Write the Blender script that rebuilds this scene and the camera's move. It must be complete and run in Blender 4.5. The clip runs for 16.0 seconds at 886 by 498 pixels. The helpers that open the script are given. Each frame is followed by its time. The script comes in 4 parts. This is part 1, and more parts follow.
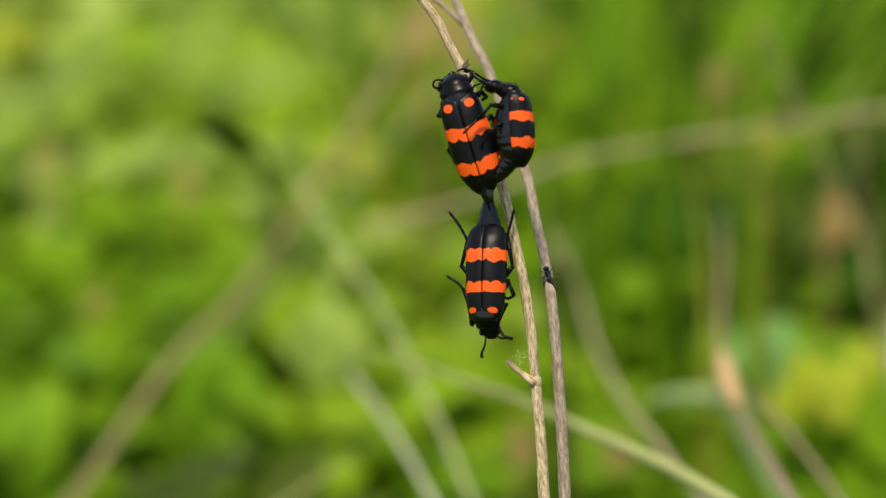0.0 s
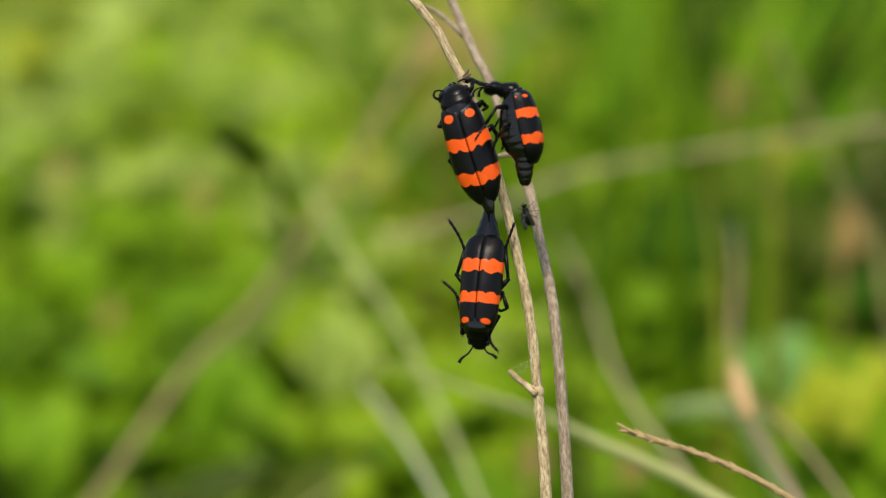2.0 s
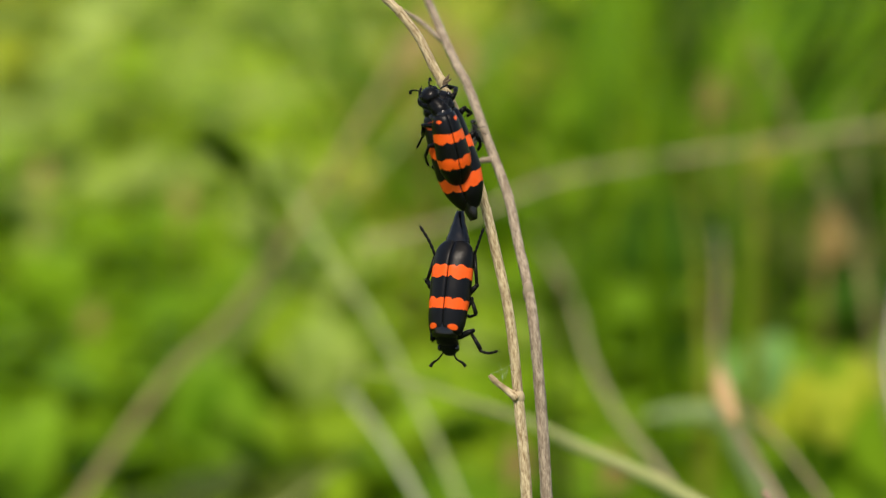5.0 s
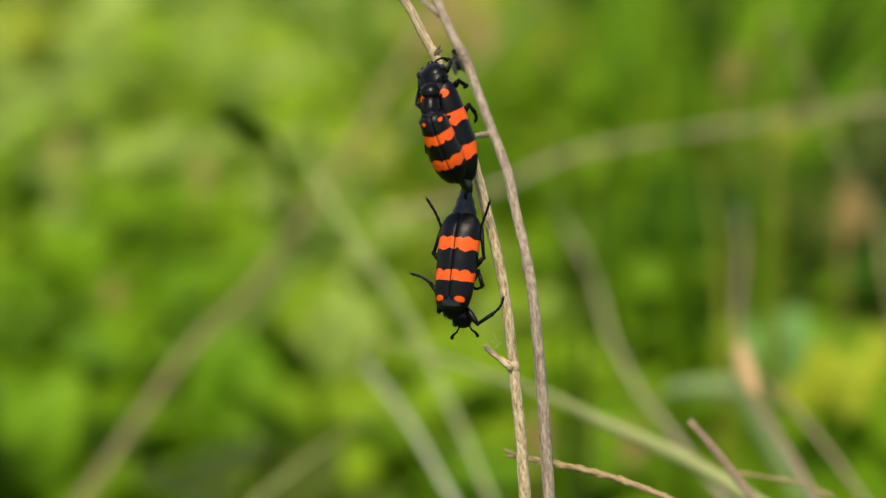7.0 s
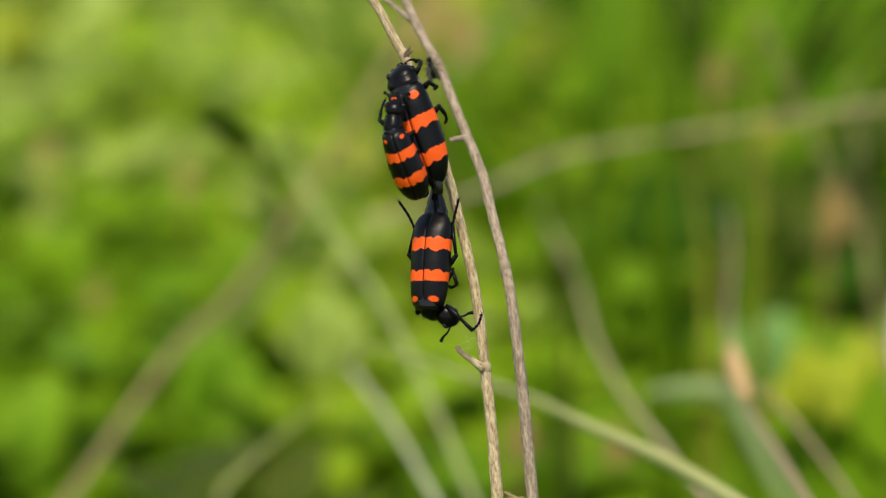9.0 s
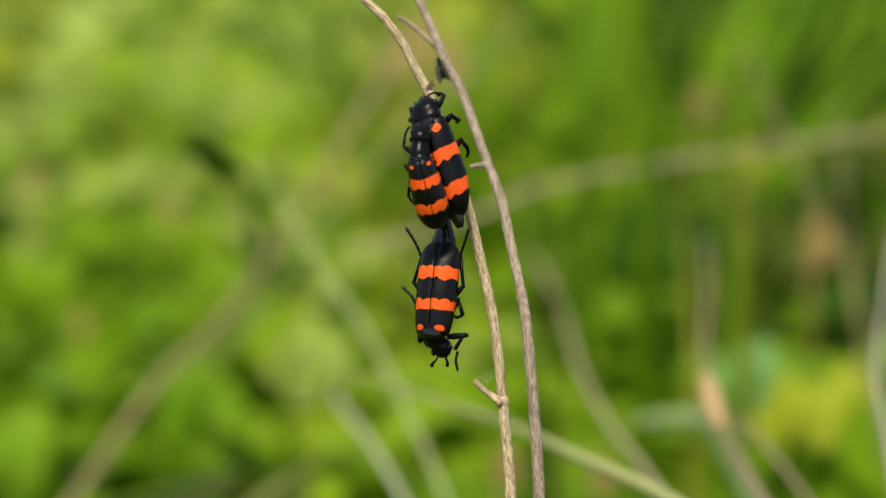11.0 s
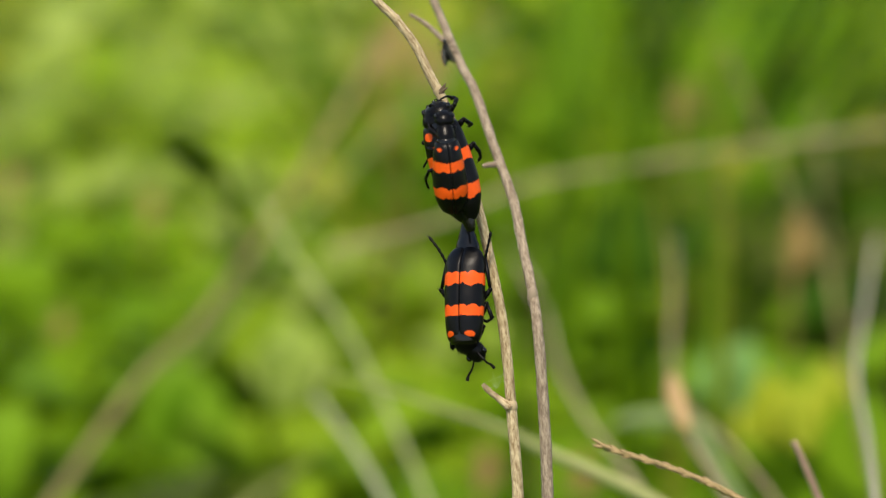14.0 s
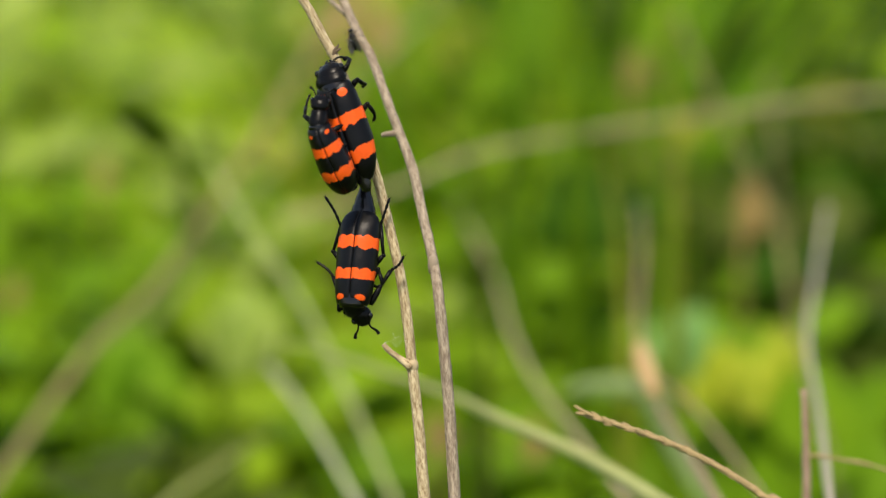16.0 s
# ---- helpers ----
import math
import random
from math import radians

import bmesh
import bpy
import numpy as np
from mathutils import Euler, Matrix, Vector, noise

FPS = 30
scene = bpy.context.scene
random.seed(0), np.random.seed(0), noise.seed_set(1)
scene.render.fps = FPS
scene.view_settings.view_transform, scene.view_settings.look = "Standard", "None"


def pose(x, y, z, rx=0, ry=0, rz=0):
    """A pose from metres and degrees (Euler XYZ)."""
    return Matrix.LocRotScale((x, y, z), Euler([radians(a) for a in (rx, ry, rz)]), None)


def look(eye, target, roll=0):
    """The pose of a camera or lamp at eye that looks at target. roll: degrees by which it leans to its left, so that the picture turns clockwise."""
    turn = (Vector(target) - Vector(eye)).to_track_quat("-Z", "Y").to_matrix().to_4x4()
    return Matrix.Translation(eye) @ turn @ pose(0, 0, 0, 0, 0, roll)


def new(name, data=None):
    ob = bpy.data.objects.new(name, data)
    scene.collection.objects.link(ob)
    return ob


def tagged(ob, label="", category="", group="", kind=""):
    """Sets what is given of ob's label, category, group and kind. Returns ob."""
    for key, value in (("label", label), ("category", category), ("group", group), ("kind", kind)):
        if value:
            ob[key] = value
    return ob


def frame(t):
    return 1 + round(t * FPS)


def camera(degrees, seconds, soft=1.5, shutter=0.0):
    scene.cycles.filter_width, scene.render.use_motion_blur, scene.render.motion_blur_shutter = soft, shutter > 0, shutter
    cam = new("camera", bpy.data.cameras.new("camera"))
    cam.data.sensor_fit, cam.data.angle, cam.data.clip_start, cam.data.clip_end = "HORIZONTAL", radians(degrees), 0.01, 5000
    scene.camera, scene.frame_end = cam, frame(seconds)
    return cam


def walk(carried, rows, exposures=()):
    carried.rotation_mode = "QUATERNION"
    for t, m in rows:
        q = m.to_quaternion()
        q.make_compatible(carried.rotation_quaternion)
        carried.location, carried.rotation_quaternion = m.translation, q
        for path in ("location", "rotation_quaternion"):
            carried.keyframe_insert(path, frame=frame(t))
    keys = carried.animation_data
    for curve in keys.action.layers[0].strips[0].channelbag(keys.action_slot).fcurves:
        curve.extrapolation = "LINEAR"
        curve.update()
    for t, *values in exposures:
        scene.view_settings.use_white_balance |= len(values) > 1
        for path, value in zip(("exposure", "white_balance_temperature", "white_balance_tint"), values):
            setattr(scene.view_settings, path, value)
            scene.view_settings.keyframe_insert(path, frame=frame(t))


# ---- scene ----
# A macro view of three blister beetles on a dry stem; the view plane through the subject is D metres away.
D = 0.4446
EYE, TILT = 0.55, -18.0
cam = camera(20.0, 16.0, soft=1.2)
cam.data.dof.use_dof = True
cam.data.dof.focus_distance = D
cam.data.dof.aperture_fstop = 9.0
BASE = pose(0, 0, EYE, 90 + TILT, 0, 0)

# seconds, how far the hand-held camera turns left and up, in tenths of a millimetre of the view plane
TURNS = [
    (0.0, 0, 0), (0.5, 18, -11), (1.0, 26, -9), (1.5, 27, -4), (2.0, 23, 21), (2.5, 20, 46), (3.0, 25, 58), (3.5, 12, 61), (4.0, -5, 54),
    (5.25, -8, 24), (6.5, -2, -4), (7.0, 27, -16), (7.5, 37, -23), (8.0, 37, -24), (8.5, 30, -23), (9.0, -1, -11), (9.5, -9, 7), (10.0, -21, 24),
    (11.25, -28, 42), (12.5, -26, 44), (13.0, -44, 34), (13.5, -51, 33), (14.0, -62, 40), (14.5, -88, 41), (15.0, -111, 35), (15.5, -127, 17), (16.0, -146, -17),
]
STEP = 0.0128866  # degrees for a tenth of a millimetre in the view plane
walk(cam, [(t, BASE @ pose(0, 0, 0, STEP * up, 0, 0) @ pose(0, 0, 0, 0, STEP * left, 0)) for t, left, up in TURNS],
     exposures=[(0.0, 0.89, 7480, 13), (4.0, 0.86, 7480, 13), (13.5, 0.86, 7480, 13), (16.0, 0.95, 7480, 13)])

# ---- light ----
world = bpy.data.worlds.new("sky")
scene.world = world
world.use_nodes = True
sky = world.node_tree.nodes.new("ShaderNodeTexSky")
sky.sky_type, sky.sun_disc = "NISHITA", False
SUN_HIGH, SUN_ROUND = radians(67), radians(194)
sky.sun_elevation, sky.sun_rotation = SUN_HIGH, SUN_ROUND
back = world.node_tree.nodes["Background"]
back.inputs["Strength"].default_value = 0.14
world.node_tree.links.new(sky.outputs["Color"], back.inputs["Color"])
sun = new("sun", bpy.data.lights.new("sun", "SUN"))
sun.data.energy, sun.data.angle, sun.data.color = 2.6, radians(9), (1.0, 0.95, 0.86)
toward = Vector((math.sin(SUN_ROUND) * math.cos(SUN_HIGH), math.cos(SUN_ROUND) * math.cos(SUN_HIGH), math.sin(SUN_HIGH)))
sun.matrix_world = look(toward * 20, (0, 0, 0))


# ---- materials ----
class Graph:
    """A small wrapper to write node materials in few lines."""

    def __init__(self, name):
        self.mat = bpy.data.materials.new(name)
        self.mat.use_nodes = True
        self.tree = self.mat.node_tree
        self.bsdf = self.tree.nodes["Principled BSDF"]
        self.out = self.tree.nodes["Material Output"]

    def node(self, kind, settings=(), **sockets):
        n = self.tree.nodes.new(kind)
        for key, value in settings:
            if key == "operation":
                n.operation = value
            elif key == "data_type":
                n.data_type = value
            elif key == "feature":
                n.feature = value
            elif key == "noise_dimensions":
                n.noise_dimensions = value
        for key, value in sockets.items():
            self.put(n.inputs[int(key[1:]) if key[0] == "i" and key[1:].isdigit() else key.replace("_", " ")], value)
        return n

    def put(self, socket, value):
        if isinstance(value, bpy.types.NodeSocket):
            self.tree.links.new(value, socket)
        else:
            socket.default_value = value

    def math(self, op, a, b=0.0, c=0.0):
        return self.node("ShaderNodeMath", (("operation", op),), i0=a, i1=b, i2=c).outputs[0]

    def mix(self, f, a, b):
        n = self.node("ShaderNodeMix", (("data_type", "RGBA"),))
        self.put(n.inputs[0], f)
        self.put(n.inputs[6], a)
        self.put(n.inputs[7], b)
        return n.outputs[2]

    def coords(self, scale=(1, 1, 1), along=False):
        c = self.node("ShaderNodeTexCoord").outputs["UV" if along else "Object"]
        return self.node("ShaderNodeMapping", Vector=c, Scale=scale).outputs[0]

    def noise(self, where, scale, detail=4.0, rough=0.55):
        return self.node("ShaderNodeTexNoise", Vector=where, Scale=scale, Detail=detail, Roughness=rough).outputs["Fac"]

    def ramp(self, f, lo, hi):
        return self.node("ShaderNodeMapRange", Value=f, From_Min=lo, From_Max=hi).outputs[0]

    def bump(self, height, strength, distance):
        n = self.node("ShaderNodeBump", Height=height, Strength=strength, Distance=distance)
        self.put(self.bsdf.inputs["Normal"], n.outputs[0])

    def set(self, **sockets):
        for key, value in sockets.items():
            self.put(self.bsdf.inputs[key.replace("_", " ")], value)
        return self


def rgb(r, g, b):
    return (r, g, b, 1.0)


BLACK = rgb(0.0018, 0.0017, 0.0016)


def cuticle(name, rough=0.38, grain=3.0, gloss=0.07):
    """Black insect cuticle with fine punctures; one unit of grain is a millimetre."""
    g = Graph(name)
    c = g.coords((1000, 1000, 1000))
    fine = g.noise(c, grain * 3, 3, 0.6)
    wide = g.noise(c, 0.6, 2)
    g.set(Base_Color=g.mix(wide, BLACK, rgb(0.004, 0.0037, 0.0035)), Roughness=g.math("MULTIPLY_ADD", fine, 0.25, rough - 0.16), Specular_IOR_Level=gloss)
    g.bump(fine, 0.35, 0.00002)
    return g.mat


def elytron_material(name, k, marks, shoulder=False, oval=0.86):
    """Black wing case with a round spot near its base and two scalloped orange-red bands.
    marks: where the spot lies, its radius, where the bands begin and end (mm from the base), and how far they slant forward to the sides."""
    spot_y, spot_r, one_lo, one_hi, two_lo, two_hi, slant = marks
    g = Graph(name)
    c = g.coords((1000 / k, 1000 / k, 1000 / k))
    xyz = g.node("ShaderNodeSeparateXYZ", Vector=c)
    x, y = g.math("ABSOLUTE", xyz.outputs[0]), g.math("MULTIPLY", xyz.outputs[1], -1.0)
    scallop = g.math("ABSOLUTE", g.math("SINE", g.math("MULTIPLY_ADD", x, 1.75, 0.5)))
    arch = g.math("ABSOLUTE", g.math("SINE", g.math("MULTIPLY_ADD", x, 1.3, 2.2)))
    jag = g.math("SUBTRACT", g.noise(c, 0.55, 3, 0.6), 0.5)
    jag2 = g.math("SUBTRACT", g.noise(c, 2.2, 2, 0.6), 0.5)
    fine = g.noise(c, 7.0, 3, 0.6)

    def band(lo, hi, amp_lo, amp_hi):
        # cusps point into the band on its hind edge, and out of it on the front one
        shift = g.math("MULTIPLY_ADD", jag2, 0.34, g.math("MULTIPLY_ADD", jag, 0.7, g.math("MULTIPLY_ADD", g.math("SUBTRACT", x, 1.5), slant, y)))
        a = g.math("MULTIPLY_ADD", g.math("SUBTRACT", arch, 0.6), amp_lo, shift)
        b = g.math("MULTIPLY_ADD", g.math("SUBTRACT", scallop, 0.6), amp_hi, shift)
        return g.math("MULTIPLY", g.ramp(a, lo - 0.05, lo + 0.05), g.ramp(b, hi + 0.05, hi - 0.05))

    one = band(one_lo, one_hi, 0.12, -0.45)
    two = band(two_lo, two_hi, 0.45, -0.4)
    dx = g.math("MULTIPLY", g.math("SUBTRACT", x, 1.85), oval)
    dy = g.math("SUBTRACT", y, spot_y)
    r = g.math("SQRT", g.math("ADD", g.math("MULTIPLY", dx, dx), g.math("MULTIPLY", dy, dy)))
    spot = g.ramp(g.math("MULTIPLY_ADD", jag, 0.5, r), spot_r + 0.06, spot_r - 0.06)
    red = g.math("MAXIMUM", g.math("MAXIMUM", one, two), spot)
    if shoulder:
        # a second, smaller spot on the side
        sides = [g.math("SUBTRACT", v, w) for v, w in ((x, 2.95), (y, 0.95), (xyz.outputs[2], 0.5))]
        far = g.math("SQRT", g.math("ADD", g.math("ADD", g.math("MULTIPLY", sides[0], sides[0]), g.math("MULTIPLY", sides[1], sides[1])), g.math("MULTIPLY", sides[2], sides[2])))
        red = g.math("MAXIMUM", red, g.ramp(far, 0.36, 0.28))
    seam = g.ramp(x, 0.05, 0.12)
    red = g.math("MULTIPLY", red, seam)
    orange = g.mix(g.noise(c, 1.1, 3), rgb(0.60, 0.064, 0.006), rgb(0.74, 0.098, 0.010))
    g.set(Base_Color=g.mix(red, BLACK, orange), Roughness=g.math("MULTIPLY_ADD", fine, 0.16, 0.30), Specular_IOR_Level=0.16)
    g.bump(g.math("ADD", fine, g.math("MULTIPLY", g.noise(c, 1.4, 2), 1.6)), 0.5, 0.000035)
    return g.mat


def dry_stalk(name, light, dark, spots=0.5):
    """Dead plant stalk: pale fibres along its length with soft grey and brown weathering and a few dark specks."""
    g = Graph(name)
    fibre = g.noise(g.coords((2100, 520, 1), True), 1.0, 5, 0.7)
    fine = g.noise(g.coords((6500, 900, 1), True), 1.0, 3, 0.6)
    stain = g.noise(g.coords((600, 210, 1), True), 1.0, 4, 0.65)
    fleck = g.ramp(g.noise(g.coords((2600, 1100, 1), True), 1.0, 3, 0.6), 0.66, 0.71)
    base = g.mix(g.ramp(fibre, 0.36, 0.60), dark, light)
    base = g.mix(g.math("MULTIPLY", g.ramp(fine, 0.5, 0.7), 0.35), base, dark)
    base = g.mix(g.math("MULTIPLY", g.ramp(stain, 0.45, 0.75), spots), base, rgb(dark[0] * 0.8, dark[1] * 0.74, dark[2] * 0.68))
    base = g.mix(g.math("MULTIPLY", fleck, 0.7), base, rgb(dark[0] * 0.32, dark[1] * 0.25, dark[2] * 0.22))
    g.set(Base_Color=base, Roughness=0.75, Specular_IOR_Level=0.25)
    g.bump(g.math("ADD", fibre, g.math("MULTIPLY", fine, 0.4)), 0.7, 0.0003)
    return g.mat


def leaf_material(name, light, dark, gloss=0.45):
    """Living leaf: light comes through it; tint varies from leaf to leaf and over the blade."""
    g = Graph(name)
    info = g.node("ShaderNodeObjectInfo").outputs["Random"]
    geo = g.node("ShaderNodeNewGeometry").outputs["Random Per Island"]
    vary = g.math("FRACT", g.math("ADD", info, geo))
    c = g.coords((60, 60, 60))
    blotch = g.noise(c, 1.0, 3)
    f = g.math("ADD", g.math("MULTIPLY", vary, 0.75), g.math("MULTIPLY", g.math("SUBTRACT", blotch, 0.5), 0.7))
    col = g.mix(g.node("ShaderNodeClamp", Value=f).outputs[0], dark, light)
    g.set(Base_Color=col, Roughness=gloss, Specular_IOR_Level=0.06)
    g.bump(g.noise(g.coords((300, 300, 300)), 1.0, 3), 0.3, 0.0008)
    glow = g.node("ShaderNodeBsdfTranslucent", Color=g.mix(0.5, col, light))
    both = g.node("ShaderNodeMixShader", i0=0.42, i1=g.bsdf.outputs[0], i2=glow.outputs[0])
    g.tree.links.new(both.outputs[0], g.out.inputs[0])
    return g.mat


def soil_material():
    g = Graph("soil_and_litter")
    c = g.coords((1, 1, 1))
    a, b = g.noise(c, 6.0, 6, 0.65), g.noise(c, 60.0, 5, 0.7)
    col = g.mix(g.ramp(a, 0.35, 0.65), rgb(0.05, 0.065, 0.018), rgb(0.07, 0.12, 0.02))
    col = g.mix(g.math("MULTIPLY", g.ramp(b, 0.45, 0.7), 0.6), col, rgb(0.10, 0.08, 0.045))
    g.set(Base_Color=col, Roughness=0.9, Specular_IOR_Level=0.2)
    g.bump(b, 0.8, 0.01)
    return g.mat


M_BODY = cuticle("black_cuticle", 0.32, 3.0, 0.12)
M_GLOSS = cuticle("glossy_black_cuticle", 0.24, 1.5, 0.32)
M_LIMB = cuticle("dull_black_cuticle", 0.38, 3.0, 0.10)
M_STRAW = dry_stalk("straw_brown_stalk", rgb(0.56, 0.46, 0.275), rgb(0.19, 0.125, 0.055), 0.7)
M_GREY = dry_stalk("grey_brown_stalk", rgb(0.39, 0.32, 0.225), rgb(0.15, 0.11, 0.075), 0.85)
M_PALE = dry_stalk("bleached_stalk", rgb(0.30, 0.34, 0.14), rgb(0.23, 0.255, 0.10), 0.3)
M_BLEACH = dry_stalk("white_bleached_stalk", rgb(0.40, 0.41, 0.25), rgb(0.32, 0.33, 0.19), 0.3)
M_BROWN = dry_stalk("brown_stalk", rgb(0.24, 0.19, 0.08), rgb(0.17, 0.13, 0.055), 0.3)
M_OLIVESTALK = dry_stalk("olive_stalk", rgb(0.27, 0.24, 0.085), rgb(0.19, 0.165, 0.06), 0.3)
M_UMBER = dry_stalk("brown_sheathed_stalk", rgb(0.31, 0.235, 0.135), rgb(0.20, 0.145, 0.085), 0.6)
M_ASH = dry_stalk("ash_grey_stalk", rgb(0.39, 0.355, 0.27), rgb(0.26, 0.225, 0.17), 0.5)
M_DRAB = dry_stalk("drab_stalk", rgb(0.36, 0.30, 0.165), rgb(0.25, 0.205, 0.105), 0.3)
M_DARK = dry_stalk("dark_withered_stalk", rgb(0.12, 0.085, 0.05), rgb(0.07, 0.045, 0.028), 0.3)
M_TAN = dry_stalk("tan_sheath", rgb(0.50, 0.34, 0.15), rgb(0.36, 0.23, 0.10), 0.4)
M_RUST = dry_stalk("reddish_twig", rgb(0.38, 0.27, 0.185), rgb(0.17, 0.105, 0.07), 0.6)
M_SEED = dry_stalk("golden_seed_head", rgb(0.37, 0.275, 0.125), rgb(0.21, 0.145, 0.065), 0.3)
M_LIME = leaf_material("lime_leaf", rgb(0.27, 0.40, 0.022), rgb(0.19, 0.33, 0.013))
M_MID = leaf_material("mid_green_leaf", rgb(0.17, 0.31, 0.011), rgb(0.11, 0.23, 0.008))
# deep green, which also puts shade into the colour of background growth
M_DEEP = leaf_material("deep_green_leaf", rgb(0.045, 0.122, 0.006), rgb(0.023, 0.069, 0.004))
M_OLIVE = leaf_material("olive_leaf", rgb(0.42, 0.44, 0.06), rgb(0.25, 0.29, 0.03))
M_YELLOW = leaf_material("yellowing_leaf", rgb(0.42, 0.465, 0.04), rgb(0.32, 0.39, 0.028))
M_PALELEAF = leaf_material("pale_green_leaf", rgb(0.36, 0.46, 0.105), rgb(0.27, 0.385, 0.06))
# brownish olive, dark enough to carry the shade of the background in its colour
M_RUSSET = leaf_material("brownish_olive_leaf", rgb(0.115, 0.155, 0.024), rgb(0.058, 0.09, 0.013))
M_BLUE = leaf_material("bluish_green_leaf", rgb(0.22, 0.40, 0.12), rgb(0.13, 0.29, 0.07))
M_PALEBLUE = leaf_material("pale_bluish_leaf", rgb(0.36, 0.47, 0.21), rgb(0.25, 0.36, 0.13))
M_BLADE = leaf_material("grass_blade", rgb(0.20, 0.36, 0.02), rgb(0.09, 0.21, 0.008))
M_STRAWBLADE = leaf_material("pale_grass_blade", rgb(0.50, 0.53, 0.23), rgb(0.40, 0.44, 0.16))
M_DEAD = leaf_material("dead_leaf", rgb(0.44, 0.31, 0.12), rgb(0.30, 0.20, 0.07), 0.7)
wing = Graph("fly_wing")
wing.set(Base_Color=wing.mix(wing.noise(wing.coords((3000, 3000, 3000)), 1.0, 2), rgb(0.07, 0.067, 0.06), rgb(0.025, 0.024, 0.022)), Roughness=0.35, Alpha=0.8)
M_WING = wing.mat
M_SILK = Graph("spider_silk").set(Base_Color=rgb(0.7, 0.72, 0.68), Roughness=0.3).mat
M_SOIL = soil_material()


# ---- building helpers ----
def mesh_from(name, bm, material, smooth=True):
    me = bpy.data.meshes.new(name)
    bmesh.ops.recalc_face_normals(bm, faces=bm.faces)
    bm.to_mesh(me)
    bm.free()
    me.materials.append(material)
    if smooth:
        me.shade_smooth()
    return me


def part(name, bm, material, parent, label="", at=None):
    ob = new(name, mesh_from(name, bm, material))
    ob.parent = parent
    if at is not None:
        ob.location = at
    return tagged(ob, label) if label else ob


def spot(a, b, d=D):
    """The place on the line from the eye through a mm right and b mm up in the plane of the stems, d metres out."""
    return BASE @ Vector((a * 0.001 * d / D, b * 0.001 * d / D, -d))


def curve_through(points, per=8):
    """Points along a smooth curve through the given ones."""
    p = [Vector(q) for q in points]
    p = [p[0] * 2 - p[1]] + p + [p[-1] * 2 - p[-2]]
    out = []
    for i in range(1, len(p) - 2):
        for j in range(per):
            s = j / per
            out.append(0.5 * (2 * p[i] + (p[i + 1] - p[i - 1]) * s + (2 * p[i - 1] - 5 * p[i] + 4 * p[i + 1] - p[i + 2]) * s * s
                              + (3 * p[i] - p[i - 1] - 3 * p[i + 1] + p[i + 2]) * s ** 3))
    out.append(p[-2])
    return out


def add_tube(bm, path, radius, sides=10, rough=0.0, seed=0, flat=1.0):
    """A tube along path into bm. radius: a number or a function of the share of the way. rough: uneven radius."""
    n = len(path)
    rings = []
    side = None
    uv = bm.loops.layers.uv.verify()
    runs, along = [0.0], 0.0
    for p, q in zip(path, path[1:]):
        along += (q - p).length
        runs.append(along)
    mean = radius(0.5) if callable(radius) else radius
    for i, p in enumerate(path):
        ahead = (path[min(i + 1, n - 1)] - path[max(i - 1, 0)]).normalized()
        if side is None:
            side = ahead.orthogonal().normalized()
        side = (side - ahead * side.dot(ahead)).normalized()
        up = ahead.cross(side)
        r = radius(i / (n - 1)) if callable(radius) else radius
        ring = []
        for k in range(sides):
            w = 2 * math.pi * k / sides
            q = 1.0 + (rough * noise.noise(Vector((seed * 7.1 + 3 * math.cos(w), 3 * math.sin(w), i * 0.7))) if rough else 0.0)
            ring.append(bm.verts.new(p + (side * math.cos(w) + up * math.sin(w) * flat) * r * q))
        rings.append(ring)
    for i, (lo, hi) in enumerate(zip(rings, rings[1:])):
        for k in range(sides):
            face = bm.faces.new((lo[k], lo[(k + 1) % sides], hi[(k + 1) % sides], hi[k]))
            for loop, (u, v) in zip(face.loops, ((k, i), (k + 1, i), (k + 1, i + 1), (k, i + 1))):
                loop[uv].uv = (2 * math.pi * mean * u / sides + seed, runs[v])
    bm.faces.new(rings[0][::-1])
    bm.faces.new(rings[-1])


def add_ellipsoid(bm, centre, radii, rings=8, sides=14):
    m = Matrix.LocRotScale(centre, None, radii)
    bmesh.ops.create_uvsphere(bm, u_segments=sides, v_segments=rings, radius=1.0, matrix=m)


def shares(table):
    """A piecewise linear function from (share, value) pairs."""
    xs, ys = [p[0] for p in table], [p[1] for p in table]
    return lambda s: float(np.interp(s, xs, ys))


# ---- the ground ----
def ground():
    bm = bmesh.new()
    ring = [0.0, 0.3, 0.6, 1.0, 1.5, 2, 2.6, 3.3, 4.2, 5.5, 8, 14, 30, 80, 300, 1200]
    last = None
    for i, r in enumerate(ring):
        now = []
        for k in range(48):
            w = 2 * math.pi * k / 48
            x, y = r * math.cos(w), 1.2 + r * math.sin(w)
            z = 0.03 * noise.noise(Vector((x * 1.3, y * 1.3, 0))) - 0.02 + 0.25 * max(0.0, min(1.0, (r - 4) / 30)) * noise.noise(Vector((x * 0.05, y * 0.05, 3)))
            now.append(bm.verts.new((x, y, z)))
        if last:
            for k in range(48):
                bm.faces.new((last[k], last[(k + 1) % 48], now[(k + 1) % 48], now[k]))
        else:
            bm.faces.new(now)
        last = now
    bmesh.ops.remove_doubles(bm, verts=bm.verts, dist=1e-6)
    ob = new("ground", mesh_from("ground", bm, M_SOIL))
    tagged(ob, "green overgrown soil with leaf litter", "ground", kind="structure")


ground()


